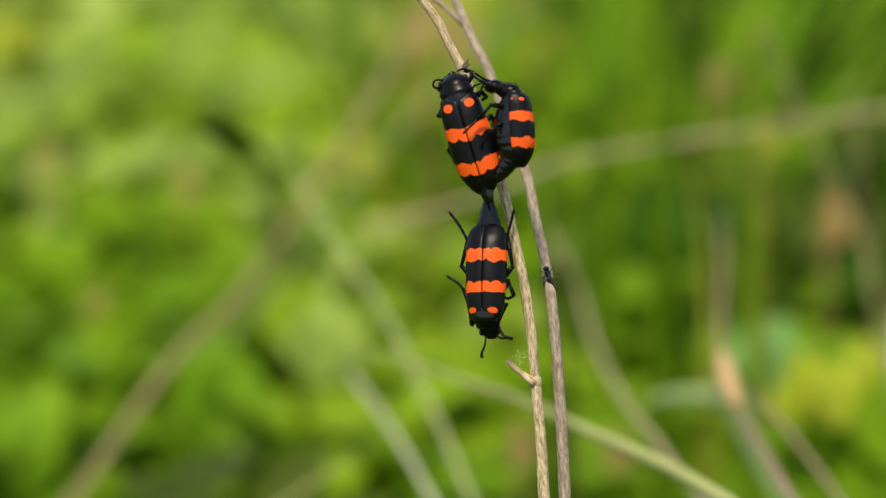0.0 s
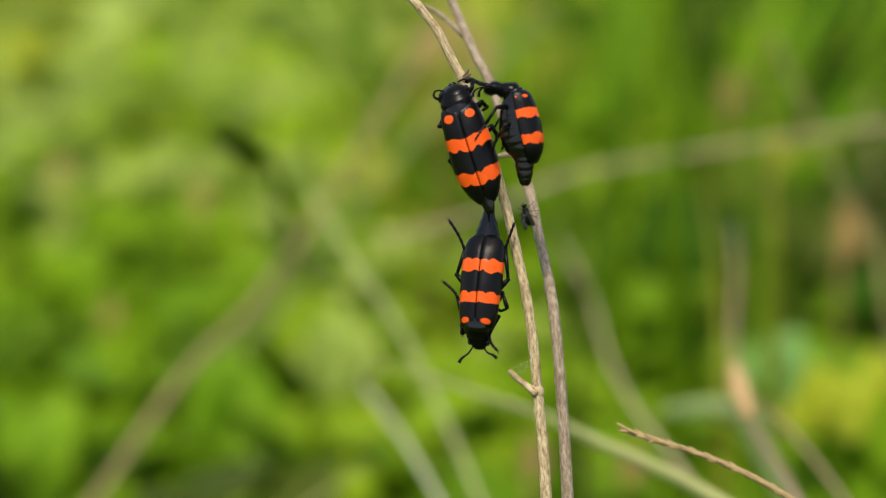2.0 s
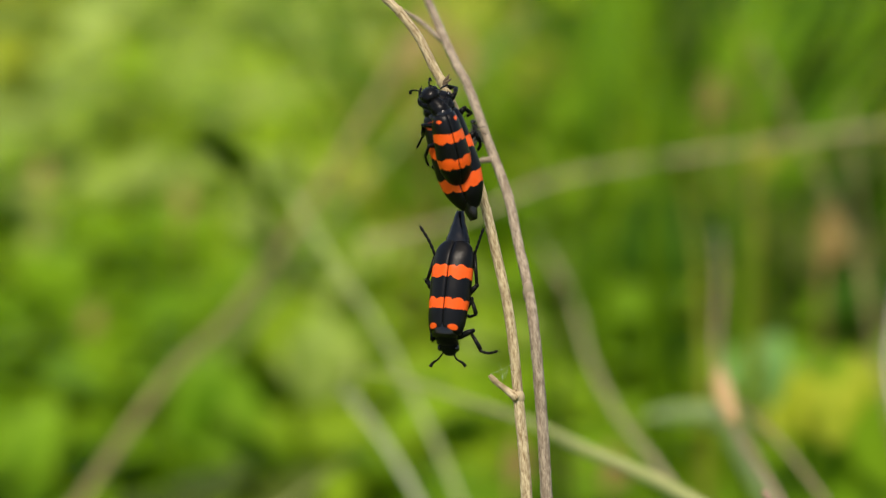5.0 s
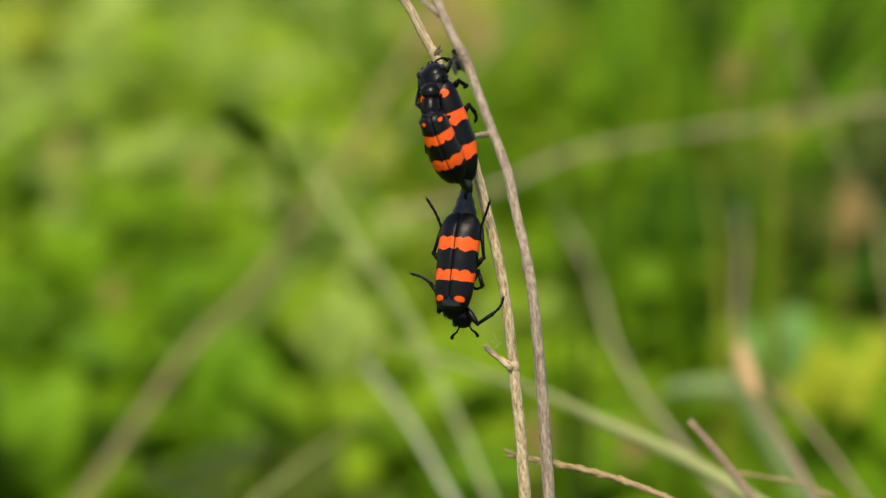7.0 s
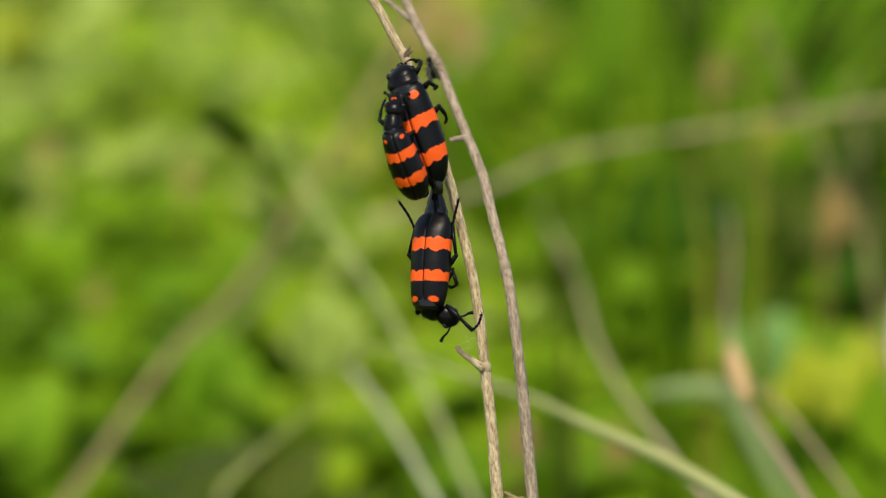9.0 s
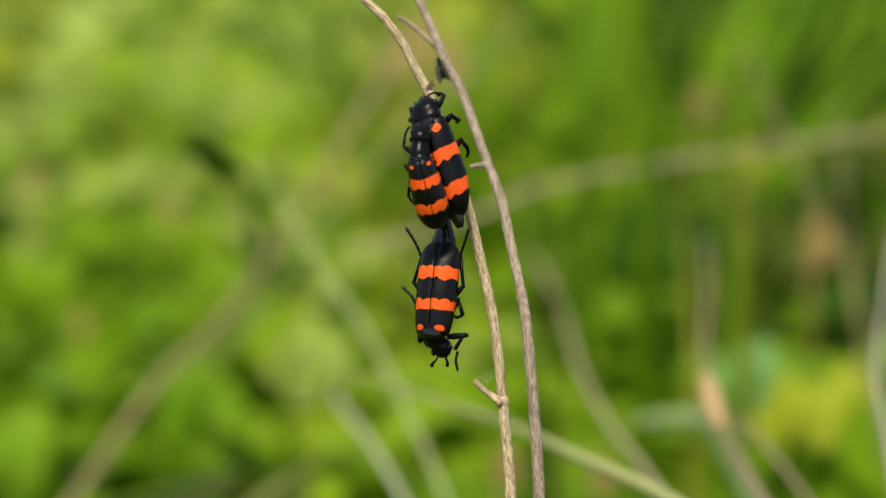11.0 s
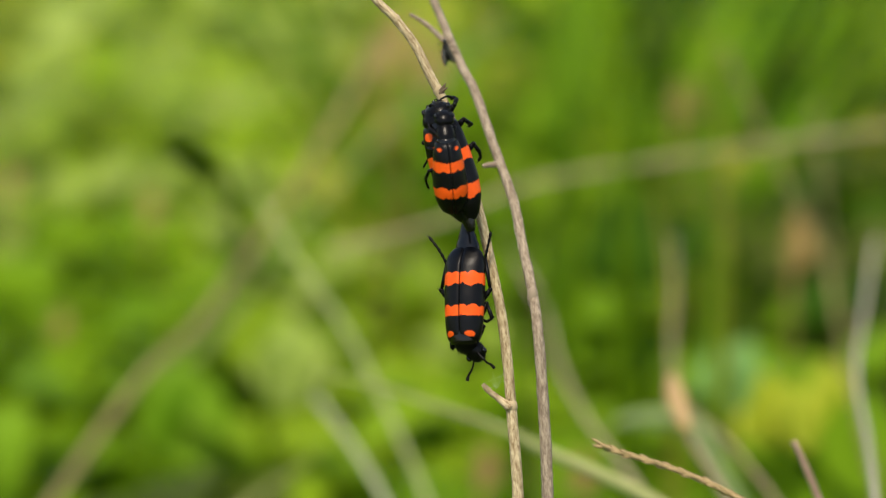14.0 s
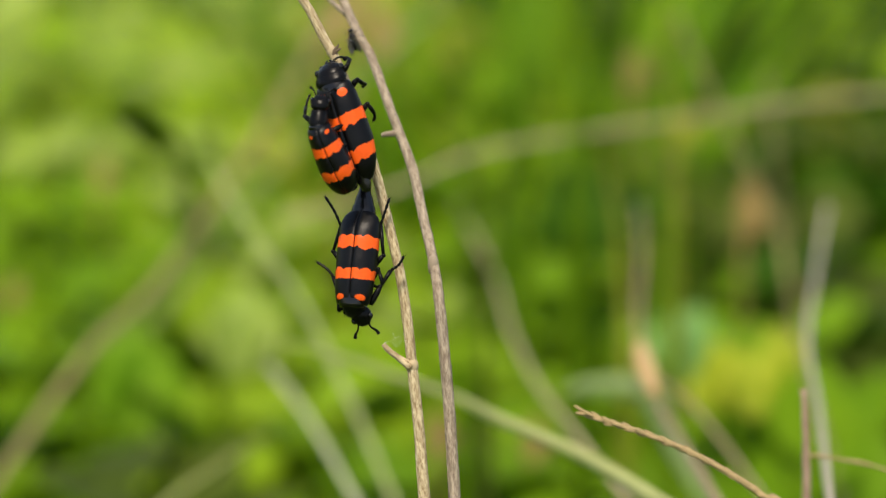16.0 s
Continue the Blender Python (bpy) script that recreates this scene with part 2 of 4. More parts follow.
# ---- leaves and low growth ----
def add_leaf(bm, m, length, width, fold=0.25, droop=0.3, n=6, tip=1.0):
    """An arched, folded leaf blade along +y from the origin of m."""
    rows = []
    for i in range(n + 1):
        s = i / n
        w = width * 0.5 * math.sin(math.pi * min(1.0, s * 0.96 + 0.04) ** (0.75 * tip)) + 0.0004
        y, z = length * s, -droop * length * s * s
        rows.append([bm.verts.new(m @ Vector((-w, y, z + fold * w))), bm.verts.new(m @ Vector((0, y, z))), bm.verts.new(m @ Vector((w, y, z + fold * w)))])
    for lo, hi in zip(rows, rows[1:]):
        bm.faces.new((lo[0], lo[1], hi[1], hi[0]))
        bm.faces.new((lo[1], lo[2], hi[2], hi[1]))


def leaf_mesh(name, length, width, material, fold=0.25, droop=0.3, tip=1.0):
    bm = bmesh.new()
    add_leaf(bm, Matrix(), length, width, fold, droop, 7, tip)
    return mesh_from(name, bm, material)


def low_growth():
    """Leaves and short grass that cover the soil, too many to count."""
    rng = random.Random(5)
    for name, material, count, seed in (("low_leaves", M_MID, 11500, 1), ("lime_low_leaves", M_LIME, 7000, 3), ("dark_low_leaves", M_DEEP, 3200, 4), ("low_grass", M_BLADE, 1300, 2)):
        bm = bmesh.new()
        for i in range(count):
            y = 0.55 + 4.0 * rng.random() ** 1.3
            x = (rng.random() - 0.5) * (0.9 + 0.75 * y)
            if material is M_LIME and x > 0.25 * rng.random() * y - 0.02:
                x = -abs(x)
            if material is M_MID and i >= 8000:
                # a dense carpet close by on one side
                y = rng.uniform(0.75, 1.9)
                x = -y * rng.uniform(0.02, 0.24)
            if material is M_LIME and y < 1.75 and x < -0.07 * y or material is M_MID and 0.085 * y < x < 0.3 * y and i % 2:
                continue
            # a band to the right whose dark leaf colour paints the shaded side
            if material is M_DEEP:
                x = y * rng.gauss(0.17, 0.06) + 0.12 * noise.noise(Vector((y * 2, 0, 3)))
            z = 0.05 * noise.noise(Vector((x * 3, y * 3, seed))) + rng.random() * 0.05
            if name != "low_grass":
                m = pose(x, y, max(0.005, z + 0.02), rng.uniform(-15, 55), rng.uniform(-25, 25), rng.uniform(0, 360))
                add_leaf(bm, m, rng.uniform(0.03, 0.065), rng.uniform(0.02, 0.042), 0.2, 0.35, 4)
            else:
                m = pose(x, y, -0.01, rng.uniform(50, 88), 0, rng.uniform(0, 360))
                add_leaf(bm, m, rng.uniform(0.06, 0.13), rng.uniform(0.004, 0.007), 0.2, 0.45, 5)
        ob = new(name, mesh_from(name, bm, material))
        tagged(ob, "dense low green leaves over the soil" if name != "low_grass" else "short green grass between the leaves",
               "undergrowth", kind="stuff")


def outer_growth():
    """The same growth going on to the sides and behind, in loose patches."""
    rng = random.Random(21)
    kinds = [("low_leaves", M_MID), ("lime_low_leaves", M_LIME), ("dark_low_leaves", M_DEEP), ("low_grass", M_BLADE)]
    sheets = [bmesh.new() for k in kinds]
    for i in range(95000):
        far, way = 6.5 * rng.random() ** 0.68 * rng.uniform(0.75, 1.0), rng.uniform(0, 2 * math.pi)
        x, y = far * math.sin(way), 0.9 + far * math.cos(way)
        if y > 0.3 and abs(x) < 0.06 + 0.25 * y + rng.random() * (0.3 + 0.15 * y):
            continue
        patch = noise.noise(Vector((x * 0.9, y * 0.9, 7))) + 0.3 * rng.uniform(-1, 1)
        k = 3 if rng.random() < 0.15 else 1 if patch > 0.02 else 2 if patch < -0.3 else 0
        if k == 3:
            m = pose(x, y, -0.01, rng.uniform(50, 88), 0, rng.uniform(0, 360))
            add_leaf(sheets[k], m, rng.uniform(0.08, 0.2), rng.uniform(0.004, 0.008), 0.2, 0.45, 4)
        else:
            m = pose(x, y, 0.02 + rng.random() * 0.09, rng.uniform(-15, 55), rng.uniform(-25, 25), rng.uniform(0, 360))
            add_leaf(sheets[k], m, rng.uniform(0.035, 0.075), rng.uniform(0.025, 0.05), 0.2, 0.35, 3)
    for (name, material), bm in zip(kinds, sheets):
        ob = new(name, mesh_from(name, bm, material))
        tagged(ob, "short green grass between the leaves" if name == "low_grass" else "dense low green leaves over the soil", "undergrowth", kind="stuff")


low_growth()
outer_growth()

LEAVES = {}


def leaf_shapes(material, size, slim):
    key = (material.name, round(size, 3), slim)
    if key not in LEAVES:
        LEAVES[key] = [leaf_mesh("leaf", size * f, size * f * slim * g, material, fo, dr)
                       for f, g, fo, dr in ((1.0, 1.0, 0.25, 0.3), (0.85, 1.1, 0.15, 0.2), (1.1, 0.9, 0.35, 0.4))]
    return LEAVES[key]


def herb(crown, material, label, leaves=12, size=0.05, slim=0.62, spread=0.06, seed=0, name="herb", facing=False):
    """A leafy plant: a thin stem from the ground to its crown, and leaves on it."""
    rng = random.Random(seed)
    foot = Vector((crown.x + rng.uniform(-0.04, 0.04), crown.y + rng.uniform(-0.02, 0.05), -0.03))
    thing = new(name)
    thing.location = foot
    top = crown - foot
    path = curve_through([Vector((0, 0, 0)), top * 0.5 + Vector((rng.uniform(-0.02, 0.02), 0, 0)), top], 4)
    bm = bmesh.new()
    add_tube(bm, path, lambda s: 0.0022 - 0.0012 * s, 6)
    part("stem", bm, M_MID, thing)
    shapes = leaf_shapes(material, size, slim)
    for i in range(leaves):
        s = 1.0 - 0.55 * (i / leaves) * min(1.0, spread * 2.2 / max(top.z, 0.05))
        at = s * (len(path) - 1.001)
        p = path[int(at)].lerp(path[int(at) + 1], at - int(at))
        ob = new("leaf", shapes[i % 3])
        ob.parent = thing
        out = rng.uniform(0.1, 1.0) * spread
        turn = i * 137.5 + rng.uniform(-30, 30)
        ob.matrix_basis = (Matrix.Translation(p + Vector((out * math.sin(-radians(turn)), out * math.cos(radians(turn)), rng.uniform(-0.5, 0.6) * spread)))
                           @ (pose(0, 0, -0.4 * size, rng.uniform(50, 80), rng.uniform(-15, 15), rng.uniform(-40, 40)) if facing
                              else pose(0, 0, 0, rng.uniform(-20, 50), rng.uniform(-25, 25), turn)))
    return tagged(thing, label, "plant", "herbs in the background")


def grass_tuft(foot, material, label, blades=14, height=0.3, width=0.008, seed=0, lean=25):
    rng = random.Random(seed)
    thing = new("grass_tuft")
    thing.location = (foot[0], foot[1], -0.03)
    shapes = [leaf_mesh("blade", height * f, width * g, material, 0.35, dr, 1.3) for f, g, dr in ((1.0, 1.0, 0.25), (0.8, 1.2, 0.45), (1.15, 0.85, 0.12))]
    for i in range(blades):
        ob = new("blade", shapes[i % 3])
        ob.parent = thing
        ob.matrix_basis = pose(rng.uniform(-0.03, 0.03), rng.uniform(-0.03, 0.03), 0, 90 - rng.uniform(0, lean), rng.uniform(-30, 30), rng.uniform(0, 360))
    return tagged(thing, label, "grass", "grass tufts in the background")


HERB_LABEL = {
    M_LIME.name: "bright lime-green leafy herb in the undergrowth", M_MID.name: "mid-green leafy herb in the undergrowth",
    M_DEEP.name: "dark green leafy herb with shade put into its leaf colour", M_OLIVE.name: "olive-green leafy herb in the undergrowth",
    M_YELLOW.name: "yellowing broad-leaved herb in the undergrowth", M_BLUE.name: "bluish-green broad-leaved herb in the undergrowth",
    M_RUSSET.name: "brownish olive herb with shade put into its leaf colour", M_PALELEAF.name: "pale green leafy herb in the light", M_BLADE.name: "bright green round-leaved herb",
}
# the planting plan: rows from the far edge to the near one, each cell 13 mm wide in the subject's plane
# L lime, M mid green, D deep green, O olive, T brownish olive, Y yellowing, B bluish, P pale green; D and T paint shade
# as leaf colour
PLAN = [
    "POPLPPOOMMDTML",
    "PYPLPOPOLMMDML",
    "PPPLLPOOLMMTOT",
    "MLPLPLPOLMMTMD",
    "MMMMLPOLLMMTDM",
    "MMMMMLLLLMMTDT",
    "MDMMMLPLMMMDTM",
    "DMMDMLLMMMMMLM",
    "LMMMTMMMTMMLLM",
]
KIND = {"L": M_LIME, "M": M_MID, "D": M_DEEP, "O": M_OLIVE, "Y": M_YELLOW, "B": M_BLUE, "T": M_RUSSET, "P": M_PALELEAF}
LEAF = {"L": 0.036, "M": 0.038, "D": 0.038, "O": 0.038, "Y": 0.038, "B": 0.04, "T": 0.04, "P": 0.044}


def planting():
    rng = random.Random(11)
    for j, row in enumerate(PLAN):
        for i, letter in enumerate(row):
            for extra in range(2):
                a = -78.4 - 13 + 13 * (i + rng.uniform(0.1, 0.9))
                b = 44.1 + 12.6 - 12.6 * (j + rng.uniform(0.1, 0.9))
                high = rng.uniform(0.07, 0.17)
                d = (EYE - high) / (0.309 - 0.00214 * b)
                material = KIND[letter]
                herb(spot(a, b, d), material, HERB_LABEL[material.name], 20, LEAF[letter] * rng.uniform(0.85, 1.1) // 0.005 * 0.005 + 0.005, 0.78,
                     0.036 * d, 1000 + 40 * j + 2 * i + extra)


planting()
# single leaves that stand out; the deep green herb at (40, 6) is added as a patch of shadow
for a, b, d, material, size, count, spread in (
        (-38.5, -26.5, 1.0, M_BLADE, 0.038, 6, 0.008), (-76, -33, 1.0, M_BLADE, 0.034, 5, 0.012), (-21, -17, 1.05, M_PALELEAF, 0.026, 6, 0.012), (-24, -12, 1.1, M_LIME, 0.03, 5, 0.01), (16, -12.7, 1.15, M_PALELEAF, 0.02, 3, 0.003),
        (57, -18, 0.95, M_BLUE, 0.021, 5, 0.006), (60, -20, 0.95, M_BLUE, 0.021, 4, 0.006), (64.5, -24, 0.88, M_YELLOW, 0.021, 6, 0.007),
        (69, -24.5, 0.88, M_YELLOW, 0.020, 6, 0.007), (76, -21, 0.92, M_YELLOW, 0.019, 5, 0.006), (72, -36, 0.9, M_MID, 0.045, 7, 0.02),
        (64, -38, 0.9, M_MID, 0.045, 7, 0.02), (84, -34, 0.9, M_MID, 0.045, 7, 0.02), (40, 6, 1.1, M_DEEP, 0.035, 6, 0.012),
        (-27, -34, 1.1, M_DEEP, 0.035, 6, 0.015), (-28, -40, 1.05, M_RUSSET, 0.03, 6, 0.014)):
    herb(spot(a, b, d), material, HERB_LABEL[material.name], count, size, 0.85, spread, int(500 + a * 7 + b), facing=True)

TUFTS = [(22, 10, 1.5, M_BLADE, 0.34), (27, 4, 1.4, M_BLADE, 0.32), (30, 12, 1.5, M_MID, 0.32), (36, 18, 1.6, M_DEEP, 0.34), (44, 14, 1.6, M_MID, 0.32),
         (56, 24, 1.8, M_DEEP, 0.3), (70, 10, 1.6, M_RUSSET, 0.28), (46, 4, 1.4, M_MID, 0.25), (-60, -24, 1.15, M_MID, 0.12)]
for i, (a, b, d, material, height) in enumerate(TUFTS):
    p = spot(a, b, d)
    grass_tuft((p.x, p.y), material, "tuft of tall green grass blades", 14, height, 0.014, 300 + i)


# ---- stalks ----
def stalk(name, points, radius, material, label, category, taper=0.6, sides=10, rough=0.12, seed=0, grounded=True):
    """A dead stalk through points; the last point is its low end, from which it goes on down to the ground."""
    pts = [Vector(p) for p in points]
    if grounded:
        low, lower = pts[-1], pts[-2]
        drift = (low - lower)
        drift = drift.normalized() * 0.09
        low = low + drift
        foot = Vector((low.x + drift.x * 1.6, low.y + drift.y + 0.02, -0.03))
        pts += [low - drift * 0.72, low - drift * 0.4, low] + [low.lerp(foot, f) for f in (0.3, 0.6, 1.0)]
    path = curve_through(pts, 10)
    origin = path[-1].copy()
    bm = bmesh.new()
    add_tube(bm, [p - origin for p in path], lambda s: radius * (taper + (1 - taper) * s), sides, rough, seed)
    ob = new(name)
    ob.location = origin
    part("culm", bm, material, ob)
    # the joints of the stalk, a little swollen
    for f in (0.16, 0.34, 0.5):
        i = int(f * (len(path) - 1)) + seed % 3
        r = radius * (taper + (1 - taper) * f) * 1.3
        bm = bmesh.new()
        add_tube(bm, [path[i - 1].lerp(path[i], 0.4) - origin, path[i] - origin, path[i].lerp(path[i + 1], 0.6) - origin],
                 shares([(0, r * 0.72), (0.5, r), (1, r * 0.72)]), sides)
        part("node", bm, material, ob)
    return tagged(ob, label, category)


def line(d, *ab):
    """Places at one depth, or from a far first one to a near last one where d is a pair."""
    far, near = d if isinstance(d, tuple) else (d, d)
    n = max(1, len(ab) - 1)
    return [spot(a, b, far + (near - far) * i / n) for i, (a, b) in enumerate(ab)]


stalk("dead_stalk", line((1.02, 0.86), (-4, 42), (-13, 26), (-22, 12), (-36, -8), (-48, -20), (-63, -41)), 0.0022, M_BROWN,
      "long brown dead stalk leaning through the undergrowth", "stalk", 0.7, seed=3)
stalk("dead_stalk", line((0.86, 0.72), (-26.5, 13.5), (-19, 1), (-10, -12), (-2, -28), (5, -44)), 0.0011, M_PALE,
      "bleached dead grass stalk with a broken tip", "stalk", 0.8, seed=4)
stalk("dead_stalk", line((0.82, 0.68), (-16.4, -22), (-9, -32), (-1.5, -45)), 0.0011, M_BLEACH, "short grey-white broken stalk", "stalk", 0.9, seed=5)
stalk("dead_stalk", line((0.85, 0.95), (-14, 3.6), (6, 9), (22, 15.6), (52, 20.6), (84, 25), (110, 27)), 0.0013, M_DRAB,
      "pale dry stalk lying across the undergrowth", "stalk", 0.8, seed=6)
stalk("dead_stalk", line(1.1, (17, 45), (8, 36), (-4, 25), (-16, 12), (-30, -6), (-48, -28)), 0.0010, M_PALE,
      "pale dry stalk leaning behind the beetles", "stalk", 0.8, seed=16)
stalk("dead_stalk", line((0.95, 0.6), (17.2, 6), (23.6, -6), (26.6, -16), (31.6, -26), (38.6, -35), (47, -46)), 0.0012, M_DRAB,
      "thin grey-brown dead stalk bending through the undergrowth", "stalk", 0.7, seed=8)
stalk("dead_stalk", line(0.9, (56, 40), (66, 18), (73, 5), (76, -8)), 0.0010, M_OLIVESTALK, "olive-tan dry stalk in the undergrowth", "stalk", 0.8, seed=10)
stalk("dead_stalk", line(0.95, (72, 30), (74, 14), (76, -4)), 0.0009, M_OLIVESTALK, "olive-tan dry stalk in the undergrowth", "stalk", 0.8, seed=11)


# ---- stalks that sway ----
sheath_stalk = stalk("sheathed_stalk", line((0.9, 0.56), (49.2, 6), (49.6, -3), (49, -14), (50, -22), (53, -30), (58, -38), (64, -48)), 0.0017, M_UMBER,
                     "dry stalk with a tan leaf sheath half-way up", "stalk", 0.4, seed=7)
bm = bmesh.new()
path = [p - sheath_stalk.location for p in curve_through(line((0.69, 0.65), (49.2, -18.5), (49.7, -21), (50.6, -24), (52.0, -27.5)), 6)]
add_tube(bm, path, shares([(0, 0.0016), (0.3, 0.0027), (0.6, 0.0029), (1, 0.0016)]), 10, 0.3, 7, 0.7)
part("sheath", bm, M_TAN, sheath_stalk, "tan papery leaf sheath")
bm = bmesh.new()
path = [p - sheath_stalk.location for p in curve_through(line((0.72, 0.6), (52, -24), (60, -31), (70, -44), (78, -56)), 6)]
add_tube(bm, path, lambda s: 0.0007, 8, 0.1, 9)
part("side_branch", bm, M_UMBER, sheath_stalk)

stalk("dead_stalk", line((0.8, 0.55), (83, 6), (81, -6), (79.5, -18), (81.5, -30), (83, -42)), 0.0011, M_ASH,
                   "pale grey-brown upright dead stalk", "stalk", 0.7, seed=12)


def blade(name, points, width, material, label, leafy=False):
    """A long arching grass blade, folded along its middle."""
    path = curve_through(points, 10)
    origin = path[-1].copy()
    bm = bmesh.new()
    rows, n = [], len(path)
    front = Vector((0, -0.95, 0.31))
    for i, p in enumerate(path):
        ahead = (path[min(i + 1, n - 1)] - path[max(i - 1, 0)]).normalized()
        across = ahead.cross(front).normalized()
        face = across.cross(ahead)
        w = width * 0.5 * (0.12 + 0.88 * max(0.0, math.sin(math.pi * min(1.0, 1.9 * i / n))) ** 0.6 if leafy else min(1.0, 0.12 + 1.6 * i / n))
        rows.append([bm.verts.new(p - origin + across * w), bm.verts.new(p - origin - face * w * 0.4), bm.verts.new(p - origin - across * w),
                     bm.verts.new(p - origin - face * (w * 0.4 + 0.0003))])
    for lo, hi in zip(rows, rows[1:]):
        for k in range(4):
            bm.faces.new((lo[k], lo[(k + 1) % 4], hi[(k + 1) % 4], hi[k]))
    thing = new(name)
    thing.location = origin
    part("blade", bm, material, thing)
    return tagged(thing, label, "grass")


def down(p, dx=0.0, dy=0.0):
    foot = Vector((p.x + dx, p.y + dy, -0.02))
    return [p.lerp(foot, f) for f in (0.04, 0.12, 0.25, 0.45, 0.7, 1.0)]


pts = line((0.72, 0.5), (-18, -17.8), (-7.6, -19.6), (4.8, -23.7), (16.4, -27.8), (24.4, -31.7), (39, -38.2), (51.5, -45.7), (58, -51.3))
blade("wild_grass", pts + down(pts[-1], 0.05, 0.02), 0.0045, M_STRAWBLADE, "pale green arching grass blade")
pts = line(0.8, (36.0, -27), (40, -26.2), (45, -26), (49, -26.4), (52, -28.5), (55, -35), (60, -44), (66, -54))
blade("wild_grass", pts + down(pts[-1], 0.02, 0.02), 0.0072, M_PALEBLUE, "pale bluish-green broad grass leaf", True)
for a, lean, d, wide, material in ((25, 2, 1.15, 0.011, M_BLADE), (28, -1, 1.2, 0.012, M_BLADE), (31.5, 1.5, 1.25, 0.010, M_MID), (22, -2, 1.25, 0.010, M_BLADE),
                                   (37, 3, 1.3, 0.012, M_MID), (44, -3, 1.35, 0.011, M_DEEP), (47, -2, 1.15, 0.007, M_RUSSET), (58, 4, 1.35, 0.012, M_RUSSET), (19, 1, 1.3, 0.010, M_MID)):
    pts = line(d, (a + 2 * lean, 40), (a + lean, 22), (a + 0.3 * lean, 6), (a, -10))
    blade("wild_grass", pts + down(pts[-1], 0.01, 0.02), wide, material, "upright green grass blade in the background")
pts = line((0.8, 0.75), (-12.5, -34), (-17, -37), (-24, -41.5), (-34, -49))
low_blade = blade("wild_grass", pts + down(pts[-1], -0.06, 0.02), 0.003, M_STRAWBLADE, "pale green arching grass blade")
pts = line((0.78, 0.9), (-43.5, 23), (-40, 21.2), (-36, 18.2), (-33, 15.4)) + line((1.2, 1.45), (-30, 9), (-26, -6), (-25, -16))
blade("wild_grass", pts + down(pts[-1], 0.02, 0.05), 0.0088, M_DEEP, "dark green broad drooping grass leaf", True)
pts = line(1.5, (28, 40), (27, 20), (27, 4), (28, -12))
blade("wild_grass", pts + down(pts[-1], 0.02, 0.02), 0.016, M_BLADE, "bright green upright grass blade")

# thin blades and culms among the broad ones
rng = random.Random(77)
for i in range(20):
    a, d, lean = rng.uniform(14, 62), rng.uniform(0.85, 1.2), rng.uniform(-7, 7)
    top = rng.uniform(14, 60)
    material = (M_BLADE, M_MID, M_MID, M_BLADE, M_RUSSET)[i % 5] if a < 42 else (M_MID, M_RUSSET, M_OLIVE, M_BLADE)[i % 4]
    pts = line(d, (a + lean * 1.6, top), (a + lean * 0.7, top - 14), (a + 0.2 * lean, top - 30), (a, top - 46))
    blade("wild_grass", pts + down(pts[-1], 0.01, 0.02), rng.uniform(0.003, 0.006), material, "thin upright grass blade in the background")
for i in range(12):
    a, d, lean = rng.uniform(-80, 0), rng.uniform(0.95, 1.3), rng.uniform(-12, 12)
    top = rng.uniform(-20, 40)
    pts = line(d, (a + lean * 1.6, top), (a + lean * 0.7, top - 12), (a + 0.2 * lean, top - 26), (a, top - 40))
    blade("wild_grass", pts + down(pts[-1], 0.01, 0.02), rng.uniform(0.003, 0.006), (M_BLADE, M_MID, M_LIME)[i % 3], "thin upright grass blade in the background")

# a dead brown leaf and a curled one low down
for a, b, d, size in ((68, 1.0, 1.0, 0.022), (13, -38, 0.95, 0.016), (21, -40.5, 1.0, 0.018), (30, -39, 0.95, 0.016), (-46, 9, 1.2, 0.014), (-62, -12, 1.15, 0.014), (-71, 14, 1.3, 0.016), (48, 27, 1.3, 0.022), (2, 33, 1.5, 0.034), (-25.5, -42.5, 1.0, 0.014), (-19.5, -28.5, 1.2, 0.016), (-5.5, 35, 1.2, 0.022), (-2.5, 39, 1.25, 0.022), (-8, -3, 1.5, 0.018)):
    p = spot(a, b, d)
    bm = bmesh.new()
    add_leaf(bm, pose(0, 0, 0.0, 80, 20, 15), size, size * 0.6, 0.5, 0.5)
    add_tube(bm, curve_through([Vector((0, 0, 0.002)), Vector((0.005, 0.005, -p.z * 0.5)), Vector((0.0, 0.01, -p.z - 0.02))], 4), 0.001, 6)
    ob = new("dead_leaf", mesh_from("dead_leaf", bm, M_DEAD))
    ob.location = p
    tagged(ob, "orange-brown withered leaf on a thin stalk", "leaf")

# the grass seed head that blows about close to the subject
seed_points = [(-1.0, 0.6), (4, -1.2), (10, -3.0), (17, -5.6), (24, -9.0), (32, -14), (38, -20)]
seed_head = new("seed_head")
seed_foot = spot(90, -120, 0.462)
seed_head.location = seed_foot
path = curve_through([spot(25 + a, -29 + b, 0.462) - seed_foot for a, b in seed_points] + [Vector((-0.012, 0, 0.03)), Vector((0, 0, -seed_foot.z - 0.02))], 8)
bm = bmesh.new()
add_tube(bm, path, shares([(0, 0.0003), (0.1, 0.0005), (1, 0.0009)]), 6)
part("stem", bm, M_SEED, seed_head)
bm = bmesh.new()
bmesh.ops.create_uvsphere(bm, u_segments=6, v_segments=5, radius=1.0, matrix=Matrix.Diagonal((0.00038, 0.00135, 0.0003, 1)))
seed_mesh = mesh_from("seed", bm, M_SEED)
